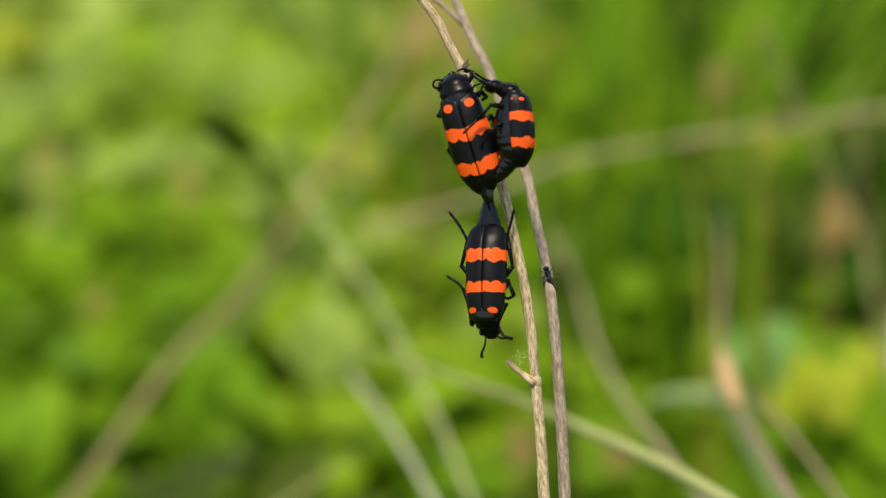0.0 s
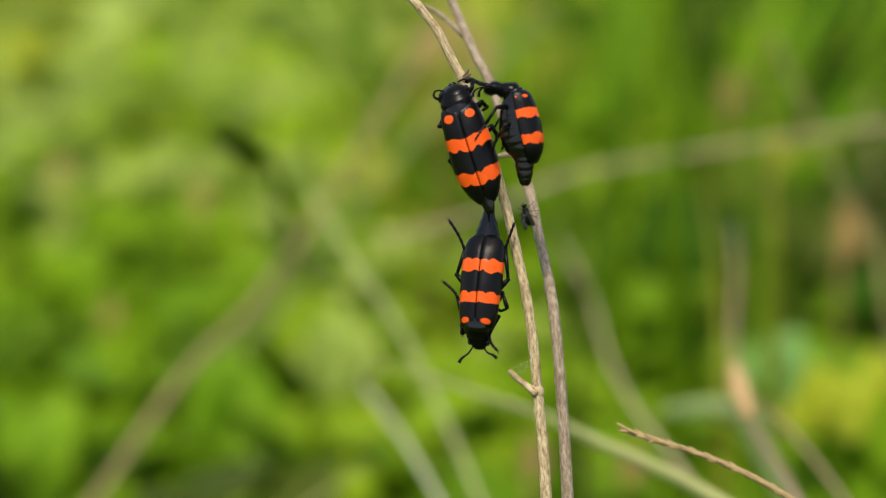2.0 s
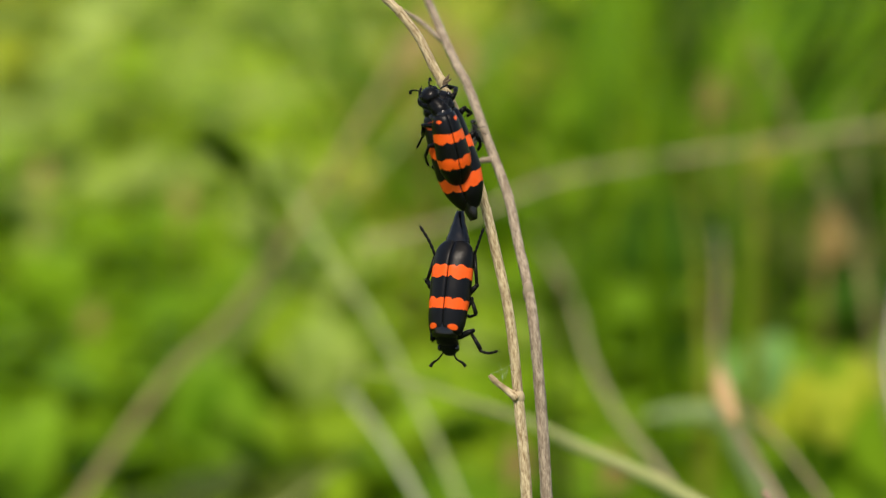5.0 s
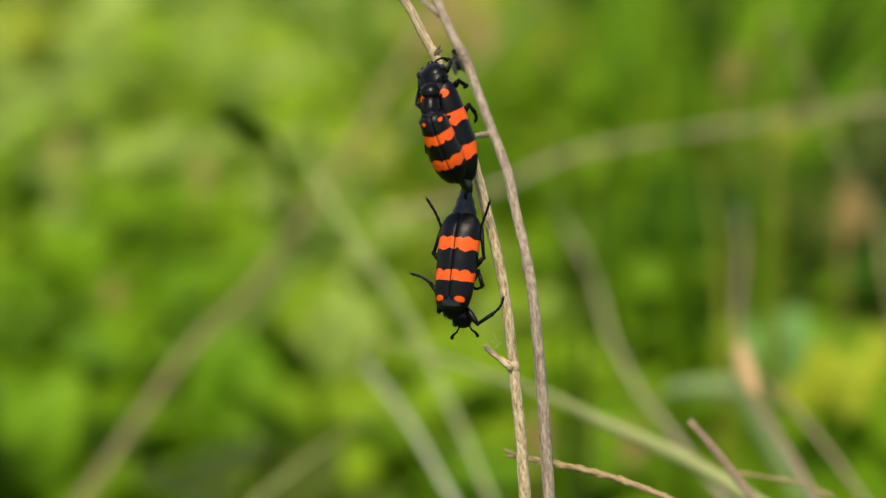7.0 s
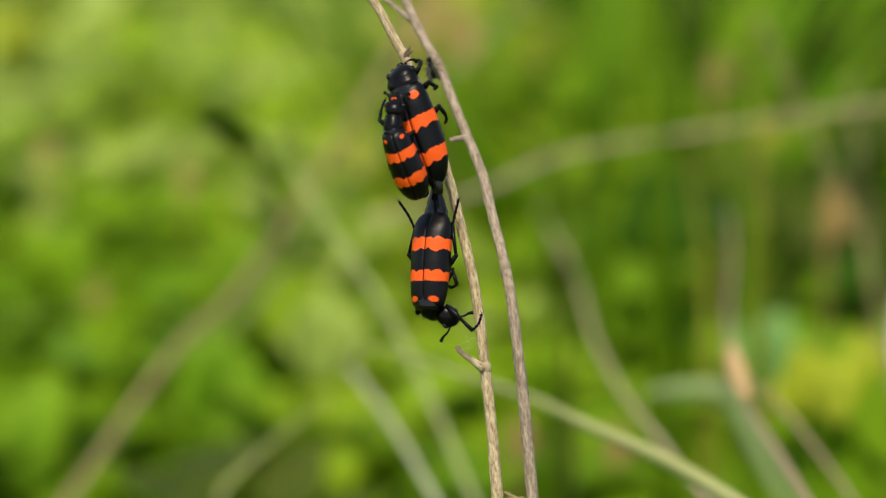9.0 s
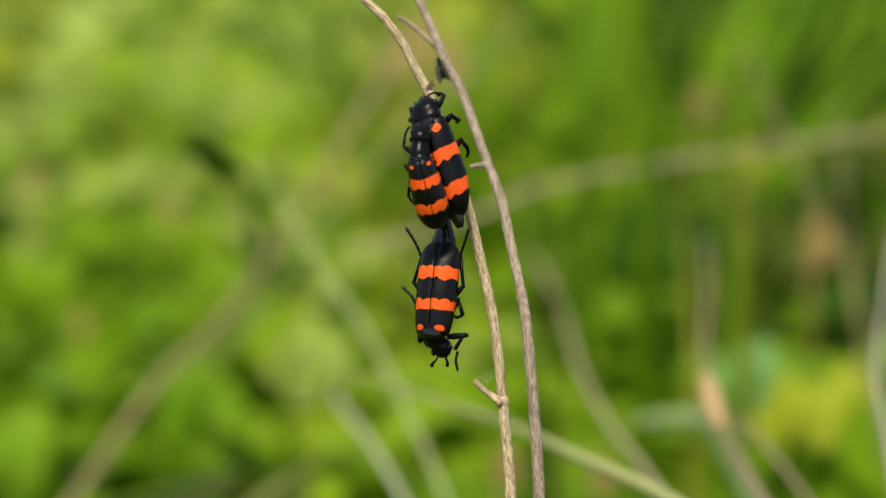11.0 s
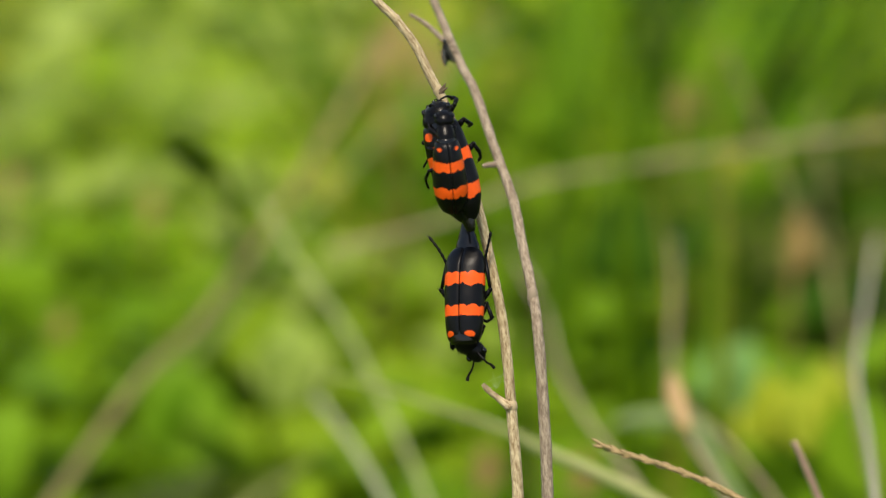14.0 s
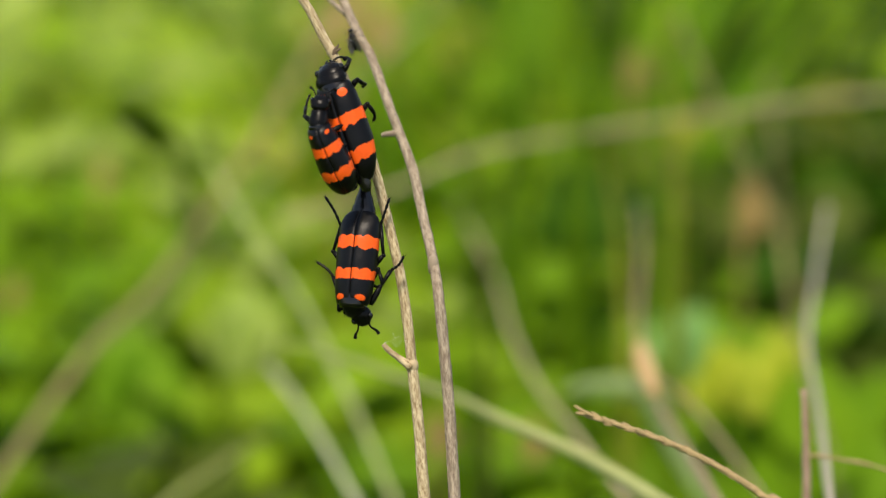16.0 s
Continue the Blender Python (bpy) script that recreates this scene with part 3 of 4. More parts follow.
for i in range(0, 46):
    p, q = path[i], path[i + 1]
    ob = new("seed", seed_mesh)
    ob.parent = seed_head
    ob.matrix_basis = Matrix.Translation(p) @ (q - p).to_track_quat("Y", "Z").to_matrix().to_4x4() @ pose(0, 0, 0, 0, i * 137.5, 0) @ pose(0, 0, 0.0004, 12, 0, 180)
tagged(seed_head, "golden-brown thin grass seed head, bent over", "grass")

# the reddish twig with a side shoot
twig_foot = spot(81, -100, 0.505)
red_twig = new("red_twig")
red_twig.location = twig_foot
bm = bmesh.new()
path = [p - twig_foot for p in curve_through(line(0.505, (66.5, -24), (69, -30), (72, -38), (76, -50)), 6)] + [Vector((0, 0, 0)), Vector((0.004, 0, -twig_foot.z - 0.02))]
add_tube(bm, path, lambda s: 0.0006 + 0.0004 * s, 8, 0.25, 4)
part("twig", bm, M_RUST, red_twig)
bm = bmesh.new()
shoot_at = spot(70.6, -34.9, 0.505) - twig_foot
path = [p - twig_foot - shoot_at for p in curve_through(line(0.505, (70.6, -34.9), (76, -35.6), (83, -37.0), (89, -39.2)), 6)]
add_tube(bm, path, lambda s: 0.00024 + 0.0002 * math.sin(s * 9) ** 2, 8, 0.2, 5)
side_shoot = part("side_shoot", bm, M_SEED, red_twig, "thin greenish-brown side shoot", shoot_at)
tagged(red_twig, "thin reddish-brown dead twig with a side shoot", "twig")


# ---- the two stems ----
STEM_FOOT = Vector((spot(24, -100).x, spot(24, -100).y, -0.02))


def main_stem():
    pts = line(D, (-40, 100), (-21, 66), (-9.7, 50.4), (-4.4, 44.9), (-1.0, 40.4), (1.7, 35), (3.9, 30.8), (7.0, 23), (10.6, 10.6), (12.6, 2), (14.5, -7), (15.7, -16),
               (16.4, -24), (17.3, -34), (17.9, -44), (18.6, -56), (20, -75)) + [STEM_FOOT + Vector((-0.004, 0.0, 0.15)), STEM_FOOT]
    path = curve_through(pts, 8)
    thing = new("dry_stem")
    thing.location = STEM_FOOT
    bm = bmesh.new()
    add_tube(bm, [p - STEM_FOOT for p in path], shares([(0, 0.0006), (0.16, 0.00078), (0.4, 0.00088), (0.7, 0.00097), (1, 0.0014)]), 14, 0.10, 1)
    # swollen nodes and the scars of lost leaves
    for a, b, r in ((16.4, -23.6, 0.00118), (-4.3, 44.8, 0.00082), (3.1, 32.4, 0.00092)):
        add_ellipsoid(bm, spot(a, b) - STEM_FOOT, (r, r, r * 1.3), 6, 10)
    part("stalk", bm, M_STRAW, thing)
    bm = bmesh.new()
    path = [p - STEM_FOOT for p in curve_through(line(D - 0.0006, (11.3, -19.6), (12.5, -20.9), (14.2, -22.2), (16.2, -23.8)), 6)]
    add_tube(bm, path, shares([(0, 0.0004), (0.15, 0.00055), (0.6, 0.00055), (1, 0.0009)]), 8, 0.2, 2)
    part("side_twig", bm, M_STRAW, thing, "short broken side twig")
    bm = bmesh.new()
    for i, tip in enumerate(((4.5, 33.7), (4.9, 32.9), (4.3, 31.9))):
        pts = line(D - 0.0006, (3.3, 32.3 - 0.3 * i), ((3.6 + tip[0]) / 2, (32.3 + tip[1]) / 2 - 0.1), tip)
        add_tube(bm, [p - STEM_FOOT for p in curve_through(pts, 4)], shares([(0, 0.00032), (0.6, 0.00028), (1, 0.00006)]), 6, 0.3, i + 1)
    part("bract", bm, M_DARK, thing, "small dark withered bract")
    bm = bmesh.new()
    for pts in (((11.4, -19.4), (13.2, -18.8), (15.4, -17.6)), ((12.2, -20.4), (13.6, -19.6), (13.0, -17.4)), ((13.4, -21.4), (13.9, -19.4), (15.6, -19.0)),
                ((12.9, -19.2), (13.9, -20.2), (14.6, -18.2))):
        add_tube(bm, [p - STEM_FOOT for p in curve_through(line(D - 0.001, *pts), 5)], 0.000009, 4)
    part("silk", bm, M_SILK, thing, "fine spider silk threads")
    return tagged(thing, "dry straw-brown plant stem carrying the beetles", "stem")


SECOND_D = D + 0.005


def second_back(b):
    """How far the second stem leans away towards its top (m)."""
    return 0.028 * max(0.0, min(1.0, (b + 10) / 60))


def second_stem():
    d, back_at = SECOND_D, second_back
    foot = Vector((spot(26, -100, d).x + 0.008, spot(26, -100, d).y + 0.012, -0.02))
    pts = [spot(a, b, d + back_at(b)) for a, b in ((-20, 98), (-11, 74), (-2.9, 56), (2.2, 44.1), (5.7, 36.1), (7.9, 32.0), (11.3, 22.5), (14.8, 12.9), (16.4, 5.5), (18.4, -3.9), (19.4, -10.9), (20.2, -19.8),
           (21.0, -32), (21.5, -42), (21.9, -51), (22.4, -60))]
    pts += [pts[-1].lerp(foot, f) for f in (0.05, 0.12, 0.25, 0.5, 1.0)]
    path = curve_through(pts, 8)
    thing = new("dry_stem")
    thing.location = foot
    bm = bmesh.new()
    add_tube(bm, [p - foot for p in path], shares([(0, 0.0006), (0.2, 0.00086), (0.5, 0.00097), (1, 0.0014)]), 14, 0.14, 6)
    for a, b, r in ((18.4, -4.6, 0.00106), (-3.4, 56, 0.0010)):
        add_ellipsoid(bm, spot(a, b, d + back_at(b)) - foot, (r, r, r * 2.0), 6, 10)
    part("stalk", bm, M_GREY, thing)
    bm = bmesh.new()
    path = [p - foot for p in curve_through(line(d + back_at(19), (9.4, 18.6), (10.6, 18.8), (12.2, 19.0)), 5)]
    add_tube(bm, path, shares([(0, 0.0004), (1, 0.0007)]), 8, 0.2, 3)
    part("side_twig", bm, M_GREY, thing, "short grey side twig")
    bm = bmesh.new()
    path = [p - foot for p in curve_through(line(d + back_at(42), (-3.6, 45.4), (-0.6, 43.6), (3.6, 39.8)), 5)]
    add_tube(bm, path, shares([(0, 0.0003), (1, 0.0006)]), 8, 0.2, 3)
    part("side_twig", bm, M_GREY, thing, "thin bare side twig")
    return tagged(thing, "weathered grey-brown dry plant stem", "stem")


stem = main_stem()
stem_two = second_stem()


# ---- beetles ----
def mm(k, *p):
    return Vector(p) * 0.001 * k


def elytron(side, k, length=17.4, wide=3.75, high=2.7, point=0.0, base=1.0, wrap=106, dome=0.0):
    """One wing case, arched, from the base at y = 0 back to its rounded end; it has an inner shell for thickness."""
    w_of = shares([(0, 0.70), (0.04, 0.82), (0.12, 0.90), (0.35, 0.97), (0.6, 1.0), (0.78, 0.97 - 0.10 * point), (0.88, 0.89 - 0.22 * point), (0.94, 0.77 - 0.27 * point), (0.98, 0.55 - 0.2 * point), (1, 0.26)])
    h_of = shares([(0, 0.62), (0.06, 0.82), (0.2, 0.95), (0.45, 1.0), (0.68, 0.94 + 0.03 * dome), (0.8, 0.81 + 0.04 * dome), (0.9, 0.63 - 0.03 * dome), (0.96, 0.48 - 0.10 * dome), (1, 0.32 - 0.14 * dome)])
    bm = bmesh.new()
    ny, nt = 44, 16
    skins = []
    for inner in (0, 1):
        rows = []
        for i in range(ny + 1):
            s = 1 - (1 - i / ny) ** 1.25
            w, h = wide * w_of(s) * (1 - (1 - base) * max(0.0, 1 - s / 0.6)) - 0.12 * inner, high * h_of(s) - 0.12 * inner
            row = []
            for j in range(nt + 1):
                w_ang = radians(wrap) * j / nt
                x = w * math.sin(w_ang) + 0.012
                z = h * math.cos(w_ang) - 0.14 * math.exp(-(x / 0.22) ** 2) - 0.25 * h * max(0.0, s - 0.86) * 6
                y = -length * s + (0.5 * (x / wide) ** 2 if s < 0.04 else 0.0) - 0.35 * math.sin(math.pi * min(1.0, x / wide)) * max(0.0, s - 0.9) * 4
                row.append(bm.verts.new(mm(k, side * x, y, z)))
            rows.append(row)
        for lo, hi in zip(rows, rows[1:]):
            for j in range(nt):
                bm.faces.new((lo[j], lo[j + 1], hi[j + 1], hi[j]))
        skins.append(rows)
    out, inn = skins
    edge = [r[0] for r in out] + out[-1][1:] + [r[-1] for r in out[::-1]][1:] + out[0][::-1][1:-1]
    edge_in = [r[0] for r in inn] + inn[-1][1:] + [r[-1] for r in inn[::-1]][1:] + inn[0][::-1][1:-1]
    for i in range(len(edge)):
        j = (i + 1) % len(edge)
        bm.faces.new((edge[i], edge[j], edge_in[j], edge_in[i]))
    return bm


def loft(bm, k, table, sides=20, ribs=0.0, rib_from=0.0, every=2.0):
    """A body of elliptic rings: rows of y, half width, half height, height of the centre."""
    ys = [r[0] for r in table]
    n = 40
    rings = []
    o = sorted(table)
    step = abs(ys[-1] - ys[0]) * 0.07
    for i in range(n + 1):
        y = ys[0] + (ys[-1] - ys[0]) * i / n
        # rounded off between the rows, but for both ends
        ease = step * min(1.0, 8 * i / n, 8 * (n - i) / n)
        at = lambda c: sum(float(np.interp(y + f * ease, [r[0] for r in o], [r[c] for r in o])) for f in (-1, -0.5, 0, 0.5, 1)) / 5
        w, h, zc = at(1), at(2), at(3)
        if ribs and y < rib_from:
            ph = ((rib_from - y) / every) % 1.0
            f = 1.0 - ribs * (1 - ph) ** 3
            w, h = w * f, h * f
        rings.append([bm.verts.new(mm(k, w * math.cos(2 * math.pi * j / sides), y, zc + h * math.sin(2 * math.pi * j / sides))) for j in range(sides)])
    for lo, hi in zip(rings, rings[1:]):
        for j in range(sides):
            bm.faces.new((lo[j], lo[(j + 1) % sides], hi[(j + 1) % sides], hi[j]))
    bm.faces.new(rings[0])
    bm.faces.new(rings[-1][::-1])


def limb(k, thing, name, joints, radii, label=""):
    """A leg or feeler of straight joints; its origin lies at its root, so that it can swing there."""
    root = mm(k, *joints[0])
    p = [mm(k, *q) - root for q in joints]
    first = part(name, bmesh.new(), M_LIMB, thing, label, root)
    bm = bmesh.new()
    add_tube(bm, [p[0], p[0].lerp(p[1], 0.3), p[0].lerp(p[1], 0.75), p[1]], shares([(0, radii[0] * 0.8 * k), (0.33, radii[0] * 1.15 * k), (0.7, radii[0] * k), (1, radii[0] * 0.7 * k)]), 8)
    add_ellipsoid(bm, p[1], (radii[0] * 0.8 * k,) * 3, 5, 8)
    old = first.data
    first.data = mesh_from("femur" if name == "leg" else name, bm, M_LIMB)
    bpy.data.meshes.remove(old)
    if len(p) > 2:
        bm = bmesh.new()
        add_tube(bm, [p[1], p[1].lerp(p[2], 0.5), p[2]], shares([(0, radii[1] * 0.8 * k), (0.5, radii[1] * k), (1, radii[1] * 1.1 * k)]), 8)
        # two spurs at the end of the shin
        for s in (-1, 1):
            tip = p[2] + (p[2] - p[1]).normalized() * 0.0005 * k + Vector((0.0003 * s * k, 0, 0))
            add_tube(bm, [p[2], tip], lambda q: 0.00007 * k * (1 - 0.8 * q), 5)
        part("tibia", bm, M_LIMB, first)
    if len(p) > 3:
        bm = bmesh.new()
        path = curve_through(p[2:], 5)
        add_tube(bm, path, lambda q: radii[2] * k * (0.75 + 0.45 * abs(math.sin(q * 5 * math.pi))), 8)
        end, back = path[-1], (path[-1] - path[-2]).normalized()
        side = back.orthogonal().normalized()
        for s in (-1, 1):
            add_tube(bm, [end, end + back * 0.0003 * k + side * 0.00025 * s * k, end + back * 0.0006 * k + side * 0.0002 * s * k], lambda q: 0.00007 * k * (1 - 0.7 * q), 5)
        part("tarsus", bm, M_LIMB, first)
    return first


def feeler(k, thing, joints):
    """A club-ended antenna of eleven beads."""
    root = mm(k, *joints[0])
    path = curve_through([mm(k, *q) - root for q in joints], 8)
    bm = bmesh.new()
    fine = curve_through(path, 3)
    add_tube(bm, fine, lambda q: (0.15 + 0.20 * q * q) * 0.001 * k * (0.72 + 0.38 * abs(math.sin(11 * math.pi * q)) ** 0.6), 7)
    return part("antenna", bm, M_LIMB, thing, "", root)


def add_hairs(bm, k, table, count, long, seed):
    """Fine upstanding hairs over a body of elliptic rings, as loft() takes them."""
    rng = random.Random(seed)
    o = sorted(table)
    ys = [r[0] for r in o]
    for i in range(count):
        y, w_ang = rng.uniform(ys[0], ys[-1]), rng.uniform(0, 2 * math.pi)
        w, h, zc = (float(np.interp(y, ys, [r[c] for r in o])) for c in (1, 2, 3))
        out = Vector((math.cos(w_ang), rng.uniform(-0.3, 0.7), math.sin(w_ang)))
        foot = mm(k, w * 0.96 * math.cos(w_ang), y, zc + h * 0.96 * math.sin(w_ang))
        tip = foot + out.normalized() * 0.001 * k * long * rng.uniform(0.5, 1.2)
        side = out.orthogonal().normalized() * 0.000028 * k
        other = side.cross(out.normalized())
        a, b, c, d = (bm.verts.new(p) for p in (foot + side, foot - side * 0.5 + other * 0.87, foot - side * 0.5 - other * 0.87, tip))
        for f in ((a, b, d), (b, c, d), (c, a, d)):
            bm.faces.new(f)


def beetle(label, k, legs, feelers, marks, length=17.4, bow=0.0, head_at=(3.2, -0.7), neck=1.0, wide=3.75, tail=-20.6, deep=0.0, slim=1.0, big=1.0, high=2.7, point=0.0,
           shoulder=False, base=1.0, wrap=106, oval=0.86, hair=0.36, dome=0.0, sink=0.0, tail_rows=()):
    """A blister beetle, head along +y, back along +z, the base of its wing cases at the origin. k: its size."""
    thing = new("blister_beetle")
    shell = elytron_material("banded_wing_case", k, marks, shoulder, oval)
    for side in (-1, 1):
        part("elytron", elytron(side, k, length, wide, high, point, base, wrap, dome), shell, thing, "black wing case with two orange-red bands and a spot")
    bm = bmesh.new()
    hind = list(tail_rows) or [(tail + 6.2, 2.4, 2.1, -0.3 - bow * 0.45), (tail + 3.8, 1.75, 1.5, -bow * 0.85),
                               (tail + 2.2, 1.2, 1.1, -bow), (tail + 0.5, 0.85, 0.8, -bow * 1.4), (tail, 0.6, 0.6, -bow * 1.6)]
    loft(bm, k, [(0.8, 2.2 * base, 1.6, 0.2), (-1, 2.9 * base, 2.2 + 0.4 * deep, -0.4 * deep), (-5, wide - 0.75, 2.5 + deep, -0.3 - deep), (-10.5, wide - 0.7, 2.6 + deep, -0.5 - bow * 0.12 - deep)] + hind,
         20, 0.07, -2.0, 1.75)
    part("abdomen", bm, M_GLOSS, thing, "glossy black ringed abdomen")
    bm = bmesh.new()
    hy, hz = head_at
    n = neck
    rows = [(y, w * slim, h, z - sink) for y, w, h, z in ((-0.2, 1.9, 1.35, 0.3), (0.3, 2.35, 1.7, 0.22), (1.0 * n, 2.45, 1.8, 0.12 + hz * 0.1), (1.8 * n, 2.25, 1.7, hz * 0.35), (2.4 * n, 2.0, 1.5, hz * 0.55), (2.8 * n, 1.6, 1.2, hz * 0.7))]
    loft(bm, k, rows, 20)
    add_hairs(bm, k, rows, 700, hair, 3)
    collar = part("pronotum", bm, M_BODY, thing)
    bm = bmesh.new()
    rows = [(y, w * big, h * big, z) for y, w, h, z in ((-1.7, 1.3, 0.9, 0.45), (-1.1, 1.95, 1.45, 0.28), (-0.3, 2.1, 1.65, 0.0), (0.5, 1.9, 1.45, -0.2), (1.1, 1.35, 1.0, -0.5), (1.5, 0.7, 0.5, -0.7))]
    loft(bm, k, rows, 20)
    add_hairs(bm, k, rows, 420, hair * 0.7, 4)
    head = part("head", bm, M_BODY, thing, "", mm(k, 0, hy, hz))
    for side in (-1, 1):
        bm = bmesh.new()
        add_ellipsoid(bm, mm(k, side * 1.82 * big, 0.3, 0.1), mm(k, 0.42, 0.6, 0.7), 8, 12)
        part("eye", bm, M_GLOSS, head, "shiny black compound eye")
        bm = bmesh.new()
        add_tube(bm, curve_through([mm(k, side * 0.45, 1.1 * big, -0.6), mm(k, side * 0.4, 1.45 * big, -0.8), mm(k, side * 0.1, 1.65 * big, -0.9)], 4), lambda s: 0.00028 * k * (1 - 0.6 * s), 7)
        part("mandible", bm, M_GLOSS, head)
    made = [limb(k, thing, "leg", j, (0.00052, 0.00036, 0.00026)) for j in legs]
    made += [feeler(k, head, [(x, y - hy, z - hz) for x, y, z in j]) for j in feelers] + [head, collar]
    return tagged(thing, label, "beetle", "mating beetles"), made


# the hanging beetle, head down; legs on its right side have +x
hanger, hanger_limbs = beetle(
    "black beetle with orange-red bands hanging head down", 1.0,
    [[(1.5, -6, -1.8), (4.8, -9.2, -0.6), (3.7, -13.7, -0.4), (5.1, -16.3, 0.0), (6.9, -18.7, 0.4)],
     [(-1.5, -6, -1.8), (-4.6, -8.9, -0.6), (-3.5, -14.4, -0.6), (-4.2, -16.6, -0.2), (-4.9, -18.9, 0.2)],
     [(1.5, -2.8, -1.8), (3.4, -2.2, -1.4), (4.2, -5.2, -1.2), (5.2, -6.6, -1.0), (7.0, -8.0, -0.8)],
     [(-1.5, -2.8, -1.8), (-3.6, -6.6, -1.4), (-4.8, -3.9, -1.2), (-3.7, -3.4, -1.4), (-3.0, -3.7, -1.6)],
     [(1.2, 0.6, -1.4), (3.2, -0.4, -1.6), (3.0, 1.2, -1.8), (2.4, 0.6, -2.2), (2.0, 1.6, -2.4)],
     [(-1.3, 0.6, -1.4), (-4.4, 2.4, -1.3), (-7.7, 3.3, -1.4), (-9.2, 2.5, -1.5), (-10.2, 1.1, -1.5)]],
    [[(1.0, 3.0, -2.4), (1.4, 4.5, -2.2), (2.2, 5.7, -2.1), (2.4, 6.6, -2.0)], [(-0.9, 3.0, -2.4), (-2.0, 3.6, -2.2), (-3.2, 3.5, -2.1), (-4.1, 3.7, -2.0)]],
    (0.95, 0.52, 4.1, 5.9, 9.6, 11.8, 0.0), length=16.6, head_at=(2.0, -2.2), neck=0.72, tail=-21.6, slim=0.82, point=-0.15, oval=0.66, dome=0.75, big=0.88, sink=0.4, hair=0.34,
    tail_rows=[(-15.0, 2.6, 1.7, -0.9), (-16.6, 2.35, 1.5, -1.0), (-18.6, 1.8, 1.4, -0.7), (-19.6, 1.15, 1.1, -0.5), (-21.0, 1.0, 0.98, -0.4), (-21.9, 0.7, 0.7, -0.4)])

# the large beetle that clings to the stem
clinger, clinger_limbs = beetle(
    "large black beetle with orange-red bands clinging to a stem", 1.06,
    [[(1.5, -6, -1.8), (4.2, -4.6, -1.4), (4.5, -6.1, -2.2), (4.1, -6.9, -3.2), (3.3, -7.4, -4.2)],
     [(-1.5, -6, -1.8), (-4.2, -8.0, -1.8), (-3.4, -11.5, -3.6), (-1.6, -13.0, -4.4), (-0.4, -13.6, -4.8)],
     [(1.5, -1.4, -1.8), (3.9, -0.3, -1.2), (4.2, -1.2, -2.6), (4.1, -1.3, -3.7), (3.2, -1.5, -4.6)],
     [(-1.5, -2.4, -1.8), (-4.1, -2.0, -1.4), (-2.8, -0.4, -3.2), (-1.0, 0.4, -4.2), (0.2, 0.8, -4.6)],
     [(1.2, 1.4, -1.4), (3.0, 2.4, -1.2), (3.2, 3.3, -2.6), (2.5, 3.8, -3.6), (1.8, 3.9, -4.2)],
     [(-1.2, 1.0, -1.4), (-2.7, 2.0, -1.8), (-2.2, 3.4, -3.2), (-1.0, 3.9, -4.0), (0.0, 4.0, -4.3)]],
    [[(1.1, 4.0, -0.8), (1.9, 4.2, -1.6), (2.3, 4.0, -2.4), (2.4, 3.6, -3.0)], [(-1.5, 3.2, -0.6), (-2.2, 3.6, -0.3), (-2.9, 3.6, -0.2), (-3.3, 3.1, -0.2), (-3.1, 2.5, -0.1), (-2.5, 2.3, 0.0), (-2.0, 2.7, 0.0)]],
    (1.6, 0.70, 5.1, 7.2, 11.0, 13.1, 0.2), length=16.6, head_at=(2.3, -0.6), neck=0.92, wide=3.85, tail=-18.4, slim=1.12, big=1.2, point=0.85)

# the smaller one that climbs on its back
rider, rider_limbs = beetle(
    "small black beetle with orange-red bands riding another", 0.82,
    [[(1.5, -6, -1.8), (3.9, -6.4, -3.0), (4.6, -8.4, -5.0), (4.4, -9.6, -6.0), (4.0, -10.8, -6.8)],
     [(-1.5, -6, -1.8), (-3.9, -6.4, -3.0), (-4.6, -8.4, -5.0), (-4.4, -9.6, -6.0), (-4.0, -10.8, -6.8)],
     [(1.5, -2.4, -1.8), (4.0, -2.2, -3.4), (4.8, -3.8, -5.4), (4.6, -4.8, -6.4), (4.2, -5.8, -7.2)],
     [(-1.5, -2.4, -1.8), (-4.6, -1.8, -3.6), (-5.6, -4.5, -6.6), (-6.8, -5.8, -8.0), (-7.9, -7.0, -9.2)],
     [(1.2, 1.0, -1.8), (2.8, 2.4, -4.0), (2.4, 3.6, -6.6), (1.8, 4.6, -8.0), (1.0, 5.4, -8.8)],
     [(-1.2, 1.0, -1.8), (-2.8, 2.4, -4.0), (-2.4, 3.6, -6.6), (-1.8, 4.6, -8.0), (-1.0, 5.4, -8.8)]],
    [[(1.0, 6.1, -1.0), (1.6, 7.3, -1.6), (2.4, 8.0, -2.6), (2.6, 7.8, -3.8)], [(-1.0, 6.1, -1.0), (-1.6, 7.3, -1.6), (-2.4, 8.0, -2.6), (-2.6, 7.8, -3.8)]],
    (1.2, 0.35, 3.9, 5.9, 9.4, 11.6, 0.12), length=15.5, bow=2.0, head_at=(5.1, -0.8), neck=1.3, wide=3.7, deep=1.2, slim=0.82, high=3.8, point=0.55, shoulder=True,
    base=0.86, wrap=94, hair=0.55, tail_rows=[(-13.2, 2.3, 2.7, -1.4), (-14.6, 1.6, 1.9, -1.5), (-15.2, 0.8, 0.9, -1.6)])
bm = bmesh.new()
